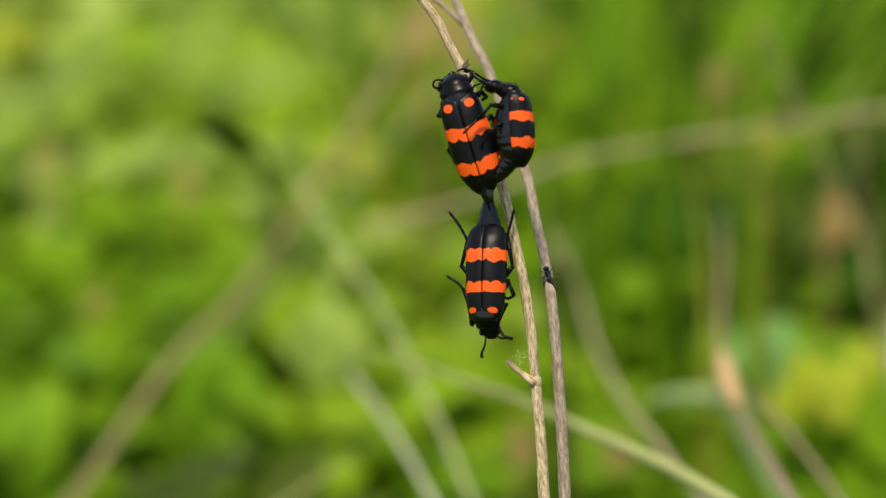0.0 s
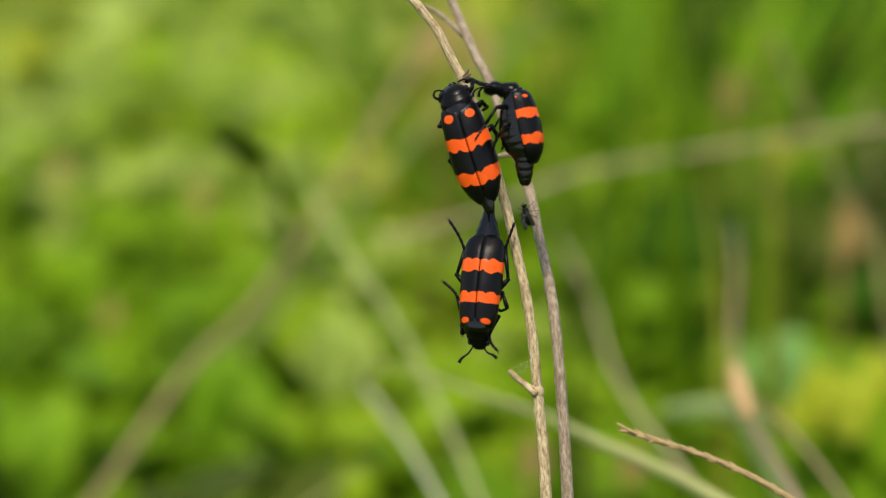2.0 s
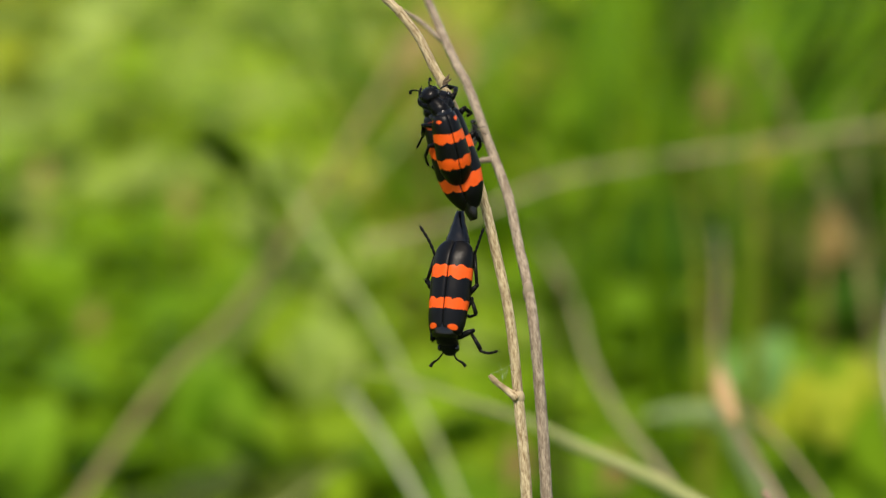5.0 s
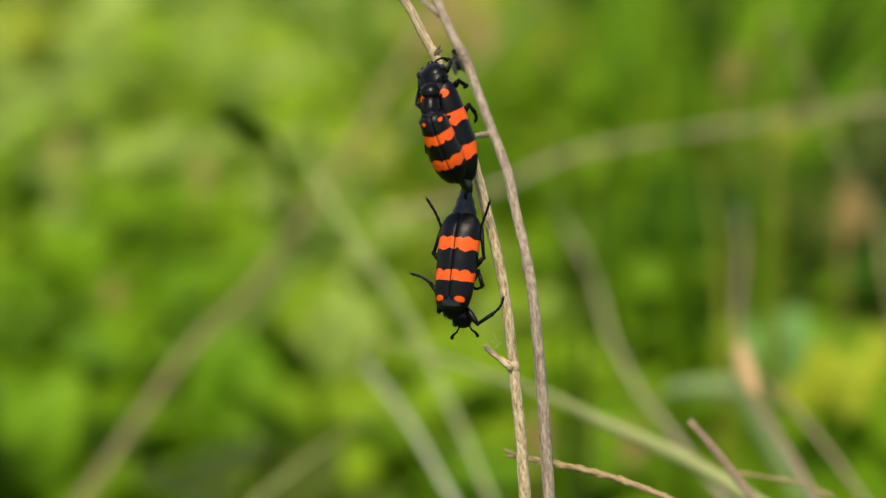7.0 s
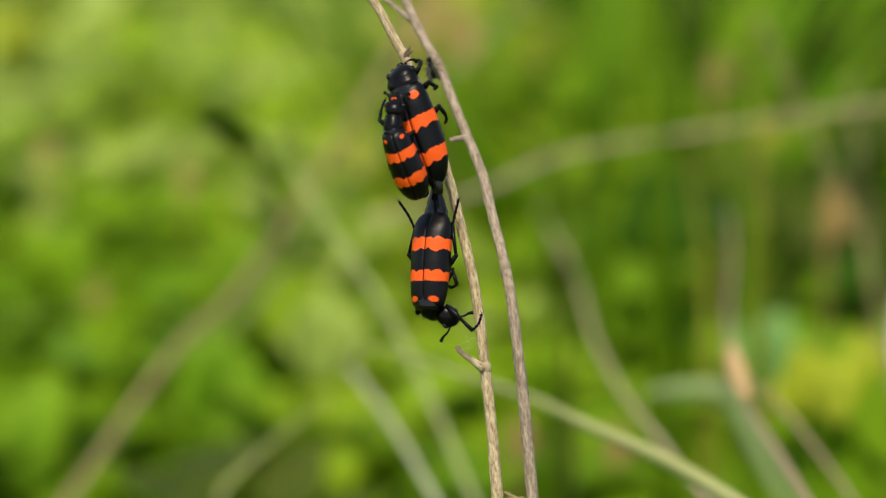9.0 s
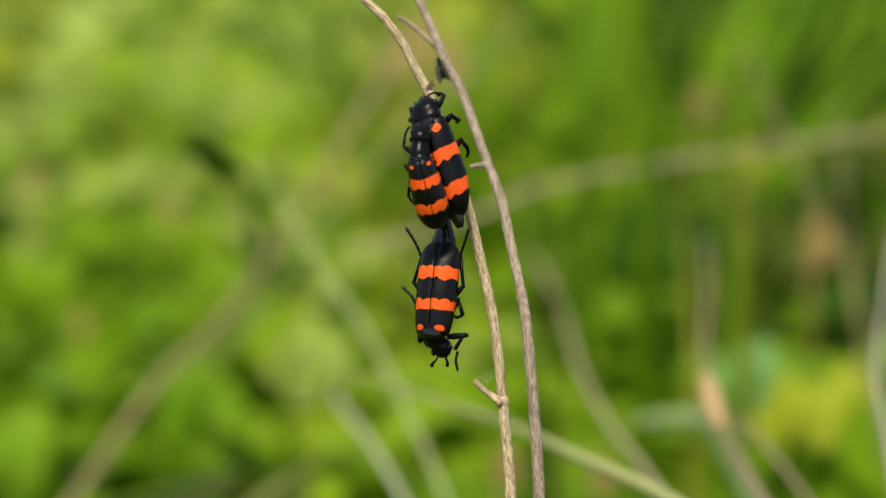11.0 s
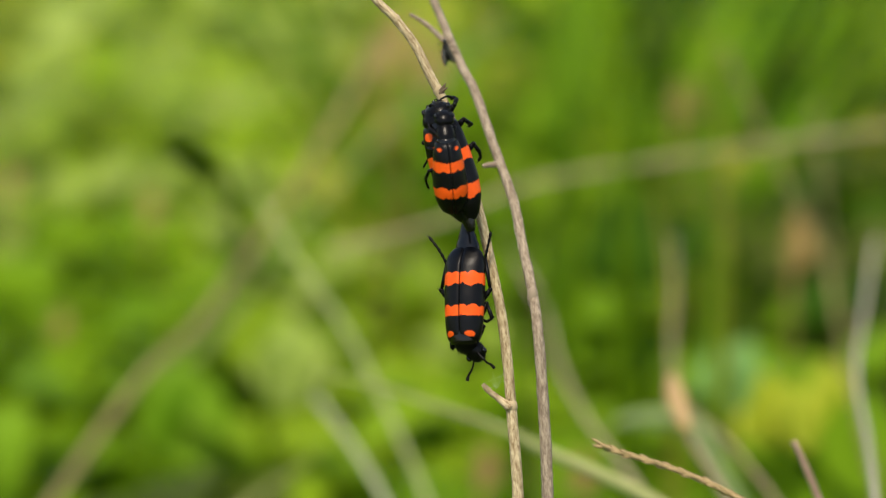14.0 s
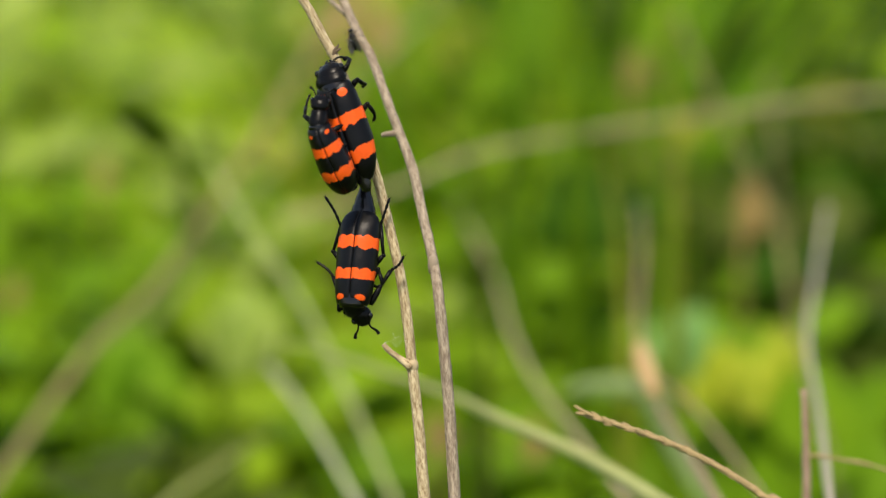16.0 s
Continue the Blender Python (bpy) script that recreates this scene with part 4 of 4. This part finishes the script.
loft(bm, 0.82, [(1.6, 1.5, 1.6, 0.0), (0.0, 2.1, 2.3, 0.0), (-2.2, 1.9, 2.1, 0.0), (-4.4, 1.6, 1.75, 0.0), (-6.0, 1.3, 1.35, 0.0), (-6.8, 0.7, 0.7, 0.0)], 16, 0.08, 0.0, 1.7)
rider_tail = part("abdomen_tip", bm, M_GLOSS, rider, "glossy black pointed tip of the abdomen", mm(0.82, 0, -13.0, -1.4))


# ---- the small fly that climbs the second stem ----
def small_fly():
    """A small dark fly, head up, its back towards the viewer; the wings lie folded over the hind body."""
    thing = new("small_fly")
    bm = bmesh.new()
    add_ellipsoid(bm, (0, 0.0003, 0), (0.00048, 0.0006, 0.00046), 8, 12)
    part("thorax", bm, M_BODY, thing)
    bm = bmesh.new()
    add_ellipsoid(bm, (0, -0.0009, -0.0001), (0.00056, 0.001, 0.00048), 8, 12)
    part("abdomen", bm, M_BODY, thing)
    bm = bmesh.new()
    add_ellipsoid(bm, (0, 0.0011, 0.0), (0.00044, 0.00034, 0.00036), 8, 12)
    part("head", bm, M_GLOSS, thing)
    for side in (-1, 1):
        bm = bmesh.new()
        m = pose(side * 0.0002, 0.0004, 0.00042, -6, side * 18, 180 + side * 9)
        bmesh.ops.create_uvsphere(bm, u_segments=12, v_segments=6, radius=1.0, matrix=m @ Matrix.LocRotScale((0, 0.0014, 0), None, (0.00045, 0.0014, 0.00003)))
        part("wing", bm, M_WING, thing, "pale clear folded wing")
        for y, out, fore in ((0.0006, 0.0011, 0.0007), (0.0001, 0.0013, -0.0002), (-0.0003, 0.0012, -0.0012)):
            bm = bmesh.new()
            add_tube(bm, [Vector((side * 0.0003, y, -0.0002)), Vector((side * out, y + fore * 0.5, -0.0001)), Vector((side * out * 1.15, y + fore, -0.0009))], 0.00005, 6)
            part("leg", bm, M_LIMB, thing)
    for ob in thing.children:
        ob.data.transform(Matrix.Scale(1.3, 4))
    return tagged(thing, "small dark fly with pale folded wings climbing a stem", "fly")


fly = small_fly()
# seconds, how high it sits on the stem, how far to its left side (mm)
FLY = [(0, -4.8, 0.1), (0.5, -1.3, -1.0), (1, 2.4, -1.7), (1.5, 6.6, -1.7), (2, 8.5, -1.4), (2.5, 11.6, -1.3), (3, 16, -1.0), (3.5, 18.4, -1.1), (4, 20.4, -1.3), (6.5, 30, -1.4), (7, 32.4, -1.5), (9.5, 31.6, -1.4), (10, 34.7, -1.5),
       (12.5, 38.4, -1.6), (13.5, 39.6, -1.4), (14.5, 39, -1.5), (15.5, 36.6, -1.4), (16, 35.8, -1.4)]
# height and place of the stem there (mm)
SECOND_LINE = [(-10.9, 19.4), (-3.9, 18.4), (5.5, 16.4), (12.9, 14.8), (22.5, 11.3), (32.0, 7.9), (36.1, 5.7), (44.1, 2.2)]


# ---- what moves ----
def swing(pivot_a, pivot_b, d, push, arm):
    """A sway in the view plane about a point of it, for a push (tenths of a millimetre to the right) at the end of an arm (mm)."""
    p = Matrix.Translation(Vector((pivot_a * 0.001 * d / D, pivot_b * 0.001 * d / D, -d)))
    return BASE @ p @ Matrix.Rotation(-push * 0.1 / arm, 4, "Z") @ p.inverted() @ BASE.inverted()


STEM_SWAY = [
    (0.0, 0), (0.5, 12), (1.0, -9), (1.5, -30), (2.0, -19), (2.5, 0), (3.0, -19), (3.5, -17), (4.0, -41), (5.25, -20), (6.5, -37), (7.0, -66), (7.5, -40), (8.0, -80),
    (8.5, -121), (9.0, -88), (9.5, -88), (10.0, -39), (11.25, -30), (12.5, -63), (13.0, -11), (13.5, -10), (14.0, 19), (14.5, 19), (15.0, 11), (15.5, -20), (16.0, -72),
]
# the second stem bends a little as well
SECOND_SWAY = [
    (0, 0, 0), (0.5, 22.1, 0), (1, 0, 0), (1.5, -26.7, 0), (2, -18.4, 0), (2.5, 2.8, 0), (3, -23, 0), (3.5, -14.7, 0), (4, -35.9, 0), (5.25, -23, 0), (6.5, -31.3, 0), (7, -59.8, 0), (7.5, -35.9, 0), (8, -93.8, 0), (8.5, -122.4, -5), (9, -71.8, -9), (9.5, -68.1, -9), (10, -6.4, 0), (11.25, -23, 0), (12.5, -52.4, 0), (13, -0.9, 0), (13.5, -6, 0), (14, 35.5, 0), (14.5, 46, 0), (15, 25.8, 0), (15.5, -18.4, 0), (16, -53.4, 0),
]
SHEATH_SWAY = [
    (0.0, 0), (0.5, 4), (1.0, 0), (1.5, -20), (2.0, -1), (2.5, 19), (3.0, 0), (3.5, 2), (4.0, 2), (5.25, 4), (6.5, 13), (7.0, 6), (7.5, -4), (8.0, -21), (8.5, -13),
    (9.0, 20), (9.5, 9), (10.0, 5), (11.25, 0), (12.5, 8), (13.0, 8), (13.5, 1), (14.0, -29), (14.5, -5), (15.0, -8), (15.5, -1), (16.0, 3),
]


# seconds, where the tip is seen (mm), degrees of turn
SEED_HEAD = [
    (0, 29.6, -45.9, 0), (0.5, 29.1, -33.7, 5), (1, 34, -39.3, 0), (1.5, 10.9, -34.4, -2), (2, 29.3, -29.6, 0), (2.5, 40.6, -31, 1), (3, 35.9, -30.5, 0), (3.5, 45.4, -41.9, 0), (4, 22.1, -43.9, 0), (5.25, 21.6, -44.9, 0), (6.5, 21.6, -45.4, 0), (7, 8.9, -37.8, 6), (7.5, 19.2, -44.7, 2), (8, 16.6, -45.4, 0), (8.5, 15.6, -45.9, 0), (9, 11.6, -44.9, 2), (9.5, 7.5, -39.2, 4), (10, 13.6, -43.9, 0), (11.25, 13.6, -40.9, 0), (12.5, 13.9, -36.6, 4), (13, 44.4, -26.1, -8), (13.5, 38.3, -31.85, 1), (14, 33.36, -30.45, 0), (14.5, 44.4, -29.3, -2), (15, 42, -31.2, 0), (15.5, 43.1, -38.1, 12), (16, 38.7, -30.4, -1),
]
TWIG = [
    (0, 83.6, -35.9, -14), (0.5, 65.3, -24.3, -4), (1, 71.7, -37.7, -12), (1.5, 35.7, -35.8, 34), (2, 61.6, -45.9, -0), (2.5, 71.6, -45.9, -12), (3, 71.6, -31, -10), (3.5, 56.6, -40.9, 8), (4, 47.3, -33.2, 17), (5.25, 61.6, -41.9, 3), (6.5, 71.6, -45.9, -12), (7, 40.9, -32, 18), (7.5, 51.6, -45.9, 8), (8, 61.6, -47.9, -0), (8.5, 61.6, -48.9, -0), (9, 56.6, -48.9, 5), (9.5, 33.7, -42.9, 28), (10, 41.6, -45.9, 20), (11.25, 46.6, -40.9, 20), (12.5, 43.8, -30.5, 23), (13, 80.6, -26.8, -17), (13.5, 77.3, -30, -14), (14, 68.4, -30, 1), (14.5, 82.1, -28.9, -16), (15, 80.5, -30.5, -12), (15.5, 86.3, -28.5, -20), (16, 78.7, -26.6, -19),
]


LOW_BLADE = [(0, -13.4, -35.2, 0), (4, -14.5, -34, 2), (6.5, -16.2, -32.2, 4), (8, -18, -28, 6), (9, -19, -26, 8), (10, -17.5, -29, 5), (12.5, -16.8, -31.2, 2), (15.5, -15.2, -33, 2), (16, -15, -33, 1)]


def moved(a, b, turn, tip_a, tip_b, d):
    """Carries what has its tip at tip_a, tip_b (mm) to a, b and turns it there, in the view plane at depth d."""
    k = 0.001 * d / D
    return (BASE @ Matrix.Translation((a * k, b * k, -d)) @ Matrix.Rotation(radians(turn), 4, "Z")
            @ Matrix.Translation((-tip_a * k, -tip_b * k, d)) @ BASE.inverted())


def bug(a, b, near, heading, roll, tip=0.0, back=2.0):
    """The pose of a beetle whose wing-case base is seen at a, b (mm), near metres before the subject's plane. heading: degrees clockwise
    from up; roll: degrees that its back turns to its own right; tip: degrees that its head comes forward; back: height (mm) of the back."""
    turn = pose(0, 0, 0, 0, 0, -heading) @ pose(0, 0, 0, tip, 0, 0) @ pose(0, 0, 0, 0, roll, 0)
    lift = turn @ Vector((0, 0, back * 0.001))
    return BASE @ Matrix.Translation(Vector((a * 0.001 - lift.x, b * 0.001 - lift.y, -D + near))) @ turn


# seconds, the way in which a limb of the hanging beetle points (degrees from its head towards its right), and for a feeler how far it dips
FEELER_ONE = [(0, 15, 0), (0.5, 20, 0), (1, 31, 0), (1.5, 34, 0), (2, 41, 0), (2.5, 48, 0), (3, 51, 0), (3.5, 43, 0), (4, 47, 10), (5.25, 48, 30), (6.5, 49, 58), (7, 58, 48), (7.5, 54, 50), (8, 30, 40),
              (8.5, 28, 38), (9, 50, 25), (9.5, 28, 40), (10, 40, 60), (11.25, 70, 50), (12.5, 85, 35), (13, 37, 20), (13.5, 37, 15), (14, 34, 20), (14.5, 41, 25), (15, 39, 40), (15.5, 44, 40), (16, 44, 56)]
FEELER_TWO = [(0, -91, 0), (0.5, -95, 0), (1, -91, 0), (1.5, -78, 0), (2, -69, 0), (2.5, -74, 0), (3, -68, 0), (3.5, -74, 0), (4, -70, 10), (5.25, -65, 30), (6.5, -60, 45), (7, -47, 52), (7.5, -36, 55), (8, -30, 60),
              (8.5, -80, 60), (9, -140, 60), (9.5, -70, 60), (10, -5, 62), (11.25, 0, 55), (12.5, 10, 45), (13, -38, 50), (13.5, -70, 52), (14, -51, 55), (14.5, -74, 52), (15, -65, 50), (15.5, -66, 50), (16, -56, 54)]
MID_LEG = [(0, 128), (0.5, 130), (1.5, 131), (2.5, 133), (3, 140), (3.5, 150), (6.5, 150), (7, 109), (7.5, 150), (8, 170), (9.5, 165), (9.75, 110), (10, 75), (10.25, 100), (12.5, 150), (15, 150), (15.5, 130), (16, 125)]

# seconds, the ways of thigh and shin of its left foreleg, how far the foot bends in, and how far its root is put out
FORE_LEG = [(0, -145, 25, 0, 0), (0.5, -145, 10, 0, 0), (1, -150, -80, 0, 0), (1.5, -140, -10, 0, 0), (2, -145, 25, 0, 0), (4, -145, 25, 0, 0), (5.25, -105, -50, 0, 0), (6.5, -60, -132, -10, 0.1),
            (7, -42, -128, -30, 0.6), (7.5, -40, -76, 20, 1), (8, -51, -76, 18, 1), (8.5, -62, -72, 20, 1), (9, -52, -50, 46, 1), (9.25, -53, -98, 10, 1), (9.5, -48, -150, -25, 0.7), (9.75, -58, -65, -30, 1), (10, -62, 15, -40, 1),
            (11.25, -110, 20, -20, 0.5), (12.5, -150, 25, 0, 0), (14.5, -150, 25, 0, 0), (14.75, -155, -60, -30, 0), (15, -160, -145, -60, 0.4), (15.5, -158, -157, -75, 0.7), (16, -155, -152, -67, 1)]

# seconds, and where the heads move to (mm from the wing-case base: to the right, forward, up)
HANGER_HEAD = [(0, -0.3, 2.00, -2.2), (0.5, -0.2, 2.00, -2.2), (4, 0, 2.00, -2.2), (6.5, -0.9, 2.00, -2.2), (7, -1.4, 1.92, -2.2), (7.5, -1.8, 1.92, -2.2), (8, -2.5, 1.85, -2.2), (8.5, -2.9, 1.70, -2.2),
               (9, -3.1, 1.77, -2.2), (9.5, -2.3, 2.00, -2.2), (10, -1.3, 2.07, -2.2), (12.5, -1.0, 2.07, -2.2), (13, -1.5, 2.00, -2.2), (14, -1.4, 2.00, -2.2), (16, -1.2, 1.92, -2.2)]
# seconds, degrees that the rider bends its neck to its right and down
RIDER_NECK = [(0, 0, 55), (2.5, 0, 56), (3, -10, 58), (3.5, -28, 55), (4, -38, 28), (5.25, -10, 18), (6.5, 12, 12), (7.5, 20, 12), (10, 22, 12), (12.5, 4, 12), (13, 0, 12), (14, 4, 12), (15, 10, 12),
              (15.5, 20, 12), (16, 26, 12)]

# seconds, right and up (mm), heading, roll
HANGER = [
    (0, 6.8, -11.6, 181.47, 18), (0.5, 6.4, -10.9, 184.65, 26), (1, 4.07, -10.7, 186.1, 29), (1.5, 3.78, -11.1, 180.8, 13),
    (2, 3.2, -11.3, 185.81, 15), (2.5, 7.1, -11.9, 180.98, 11), (3, 3.9, -11.5, 183.93, 9), (3.5, 4.75, -11.27, 182.36, 15),
    (4, 0.1, -11.45, 187, 22), (5.25, 0.77, -11.38, 186.39, 20.5), (6.5, 1.45, -11.3, 185.78, 19), (7, -1.7, -11.1, 186.51, 20),
    (7.5, 0.84, -10.85, 185.9, 21), (8, -5.6, -9.47, 192.03, 35), (8.5, -10, -9.5, 192.56, 29), (9, -3.4, -10.7, 183.32, 28),
    (9.5, -2.7, -10.66, 182.27, 15), (10, 1.77, -10.6, 184.52, 12), (11.25, -0.48, -10.6, 186.3, 27), (12.5, -2.73, -10.6, 188.08, 42),
    (13, 3, -11.06, 188.02, 37), (13.5, 3.25, -11.16, 188.36, 34), (14, 8.98, -11.75, 181.17, 25), (14.5, 8.5, -11.7, 183.69, 15),
    (15, 9.3, -11.3, 180.53, 14), (15.5, 5.46, -11.3, 181.4, 15), (16, -2, -10.9, 185.74, 19),
]
# seconds, degrees that the hind end of the riding beetle bends under
RIDER_TAIL = [(0, 44), (1, 42), (1.5, 36), (2, 12), (2.5, 6), (3.5, 10), (4, 30), (5.25, 55), (16, 62)]
# seconds, right and up (mm), nearness (mm), heading, roll
RIDER = [
    (0, 13.9, 27, 5, -5, 67), (0.5, 14.9, 27.5, 5, -5, 67), (1, 13.1, 29.1, 5, -11, 67), (1.5, 9.5, 30.6, 5, -16.5, 80),
    (2, 11.9, 29.6, 5, -14, 75), (2.5, 13.5, 28.4, 5, -15, 78), (3, 9.5, 30, 6, -19, 66), (3.5, 9.5, 30.4, 7, -13.5, 45),
    (4, 4.2, 28.7, 9, -11, 28), (5.25, 1.15, 25.52, 10, -14.75, 11.5), (6.5, -1.4, 22.35, 11, -18.5, -5), (7, -4.84, 21.25, 11, -21, -10),
    (7.5, -3.05, 19.55, 11, -20, -12), (8, -7.7, 19.65, 11, -22, -12), (8.5, -12.13, 19.75, 11, -22, -12), (9, -8.7, 18.81, 11, -21, -12),
    (9.5, -8.56, 18.45, 11, -21, -12), (10, -3.2, 18.05, 11, -24, -12), (11.25, -1.35, 19.85, 11, -11, -1), (12.5, 0.5, 21.65, 11, 2, 10),
    (13, 5.2, 21.78, 11, 0, 12), (13.5, 3.8, 22.4, 11, -5, 5), (14, 6.76, 22.1, 11, -6, 5), (14.5, 7.16, 20.75, 11, -7, 3),
    (15, 5.46, 18.78, 11, -10, -3), (15.5, -0.05, 18.25, 11, -17, -8), (16, -7.5, 18.95, 11, -24, -14),
]


def motions():
    root = Matrix.Translation(STEM_FOOT)
    walk(stem, [(t, swing(-48, -404, D, s, 380) @ root) for t, s in STEM_SWAY])
    # it shifts a little down the stem and turns while the other one climbs over it
    crawl = [(t, min(1.0, max(0.0, (t - 4.0) / 2.5))) for t, s in STEM_SWAY]
    walk(clinger, [(t, swing(-48, -404, D, s, 380) @ BASE @ Matrix.Translation((0.0005 * c, -0.0008 * c, 0)) @ BASE.inverted() @ bug(2.2, 26.5, 0.0062, -17.0, -9.0 - 12.0 * c)) for (t, s), (_, c) in zip(STEM_SWAY, crawl)])
    root_two = Matrix.Translation(stem_two.location)
    walk(stem_two, [(t, swing(20, -404, D, s, 380) @ swing(20, 0, D, w, 40) @ root_two) for t, s, w in SECOND_SWAY])
    stem_a, fly_b, fly_off = shares(SECOND_LINE), shares([r[:2] for r in FLY]), shares([(t, o) for t, b, o in FLY])
    at_b = lambda t: Matrix.Translation(spot(stem_a(fly_b(t)) + fly_off(t), fly_b(t), SECOND_D + second_back(fly_b(t)) - 0.0012)) @ BASE.to_3x3().to_4x4() @ pose(0, 0, 0, 0, -25, 16)
    walk(fly, [(t, swing(20, -404, D, s, 380) @ swing(20, 0, D, w, 40) @ at_b(t)) for t, s, w in SECOND_SWAY])
    root_sheath = Matrix.Translation(sheath_stalk.location)
    walk(sheath_stalk, [(t, swing(64, -200, 0.62, s, 180) @ root_sheath) for t, s in SHEATH_SWAY])
    walk(hanger, [(t, bug(a, b, 0.0045, heading, roll, 9)) for t, a, b, heading, roll in HANGER])
    walk(rider, [(t, bug(a, b, near * 0.001 + 0.0035 * (1 - share), heading, roll, 13 * share, back=1.7)) for t, a, b, near, heading, roll in RIDER for share in (min(1.0, max(0.0, (t - 3.0) / 2.5)),)])
    seed_root, twig_root = Matrix.Translation(seed_foot), Matrix.Translation(twig_foot)
    walk(seed_head, [(t, moved(a, b, turn, 24, -28.4, 0.462) @ seed_root) for t, a, b, turn in SEED_HEAD])
    walk(red_twig, [(t, moved(a, b, turn, 66.5, -24, 0.505) @ twig_root) for t, a, b, turn in TWIG])
    # the shoot keeps its slope while the twig turns
    across = BASE.to_3x3().to_4x4()
    walk(side_shoot, [(t, Matrix.Translation(shoot_at) @ across @ Matrix.Rotation(radians(-turn), 4, "Z") @ across.inverted()) for t, a, b, turn in TWIG])
    # the feelers sit on the head, which turns itself
    bend = shares([(t, -19 * x) for t, x, y, z in HANGER_HEAD])
    blade_root = Matrix.Translation(low_blade.location)
    walk(low_blade, [(t, moved(a, b, turn, -12.5, -34, 0.78) @ blade_root) for t, a, b, turn in LOW_BLADE])
    for ob, rows, rest, on_head in ((hanger_limbs[6], FEELER_ONE, 29, 1), (hanger_limbs[7], FEELER_TWO, -92, 1), (hanger_limbs[2], [(t, way, 0) for t, way in MID_LEG], 133, 0)):
        at = Matrix.Translation(ob.location)
        axis = Vector((-math.cos(radians(rest)), math.sin(radians(rest)), 0))
        walk(ob, [(t, at @ Matrix.Rotation(radians(rest - way - on_head * bend(t)), 4, "Z") @ Matrix.Rotation(radians(dip), 4, axis)) for t, way, dip in rows])
    fore = hanger_limbs[5]
    at, knee = Matrix.Translation(fore.location), Matrix.Translation(mm(1.0, -3.1, 1.8, 0.1))
    walk(fore, [(t, Matrix.Translation(mm(out, -1.5, -0.8, 0)) @ at @ Matrix.Rotation(radians(-60 - thigh), 4, "Z")) for t, thigh, shin, foot, out in FORE_LEG])
    ankle = Matrix.Translation(mm(1.0, -6.4, 2.7, 0.0))
    for ob in fore.children:
        share = 1 if "tarsus" in ob.name else 0
        walk(ob, [(t, knee @ Matrix.Rotation(radians(thigh - shin - 15), 4, "Z") @ knee.inverted() @ ankle @ Matrix.Rotation(radians(foot * share), 4, "Z") @ ankle.inverted())
                  for t, thigh, shin, foot, out in FORE_LEG])
    tail_at = Matrix.Translation(rider_tail.location)
    walk(rider_tail, [(t, tail_at @ pose(0, 0, 0, bend, 0, 0)) for t, bend in RIDER_TAIL])
    # its middle leg reaches over the other's back, and is drawn in later
    reach = Matrix.Translation(rider_limbs[3].location)
    walk(rider_limbs[3], [(t, reach @ pose(0, 0, 0, 0, tuck, turn)) for t, tuck, turn in ((0, 0, 4), (2, 0, 8), (3, -4, 24), (3.5, 0, 20), (4, -5, 10), (5.25, -25, 0), (16, -25, 0))])
    curl = clinger_limbs[7]
    walk(curl, [(t, Matrix.Translation(curl.location) @ pose(0, 0, 0, 0, turn, 0)) for t, turn in ((0, 0), (4, 0), (5.25, -50), (6.5, -100), (16, -100))])
    walk(hanger_limbs[8], [(t, Matrix.Translation(mm(1.0, x, y, z)) @ pose(0, 0, 0, 0, 0, -19 * x)) for t, x, y, z in HANGER_HEAD])
    walk(hanger_limbs[9], [(t, pose(0, 0, 0, 0, 0, -14 * x)) for t, x, y, z in HANGER_HEAD])
    for ob, at in ((rider_limbs[8], Matrix.Translation(mm(0.82, 0, 5.1, -0.8))), (rider_limbs[9], Matrix())):
        walk(ob, [(t, pose(0, 0, 0, 0, 0, -turn) @ pose(0, 0, 0, -dip, 0, 0) @ at) for t, turn, dip in RIDER_NECK])


motions()
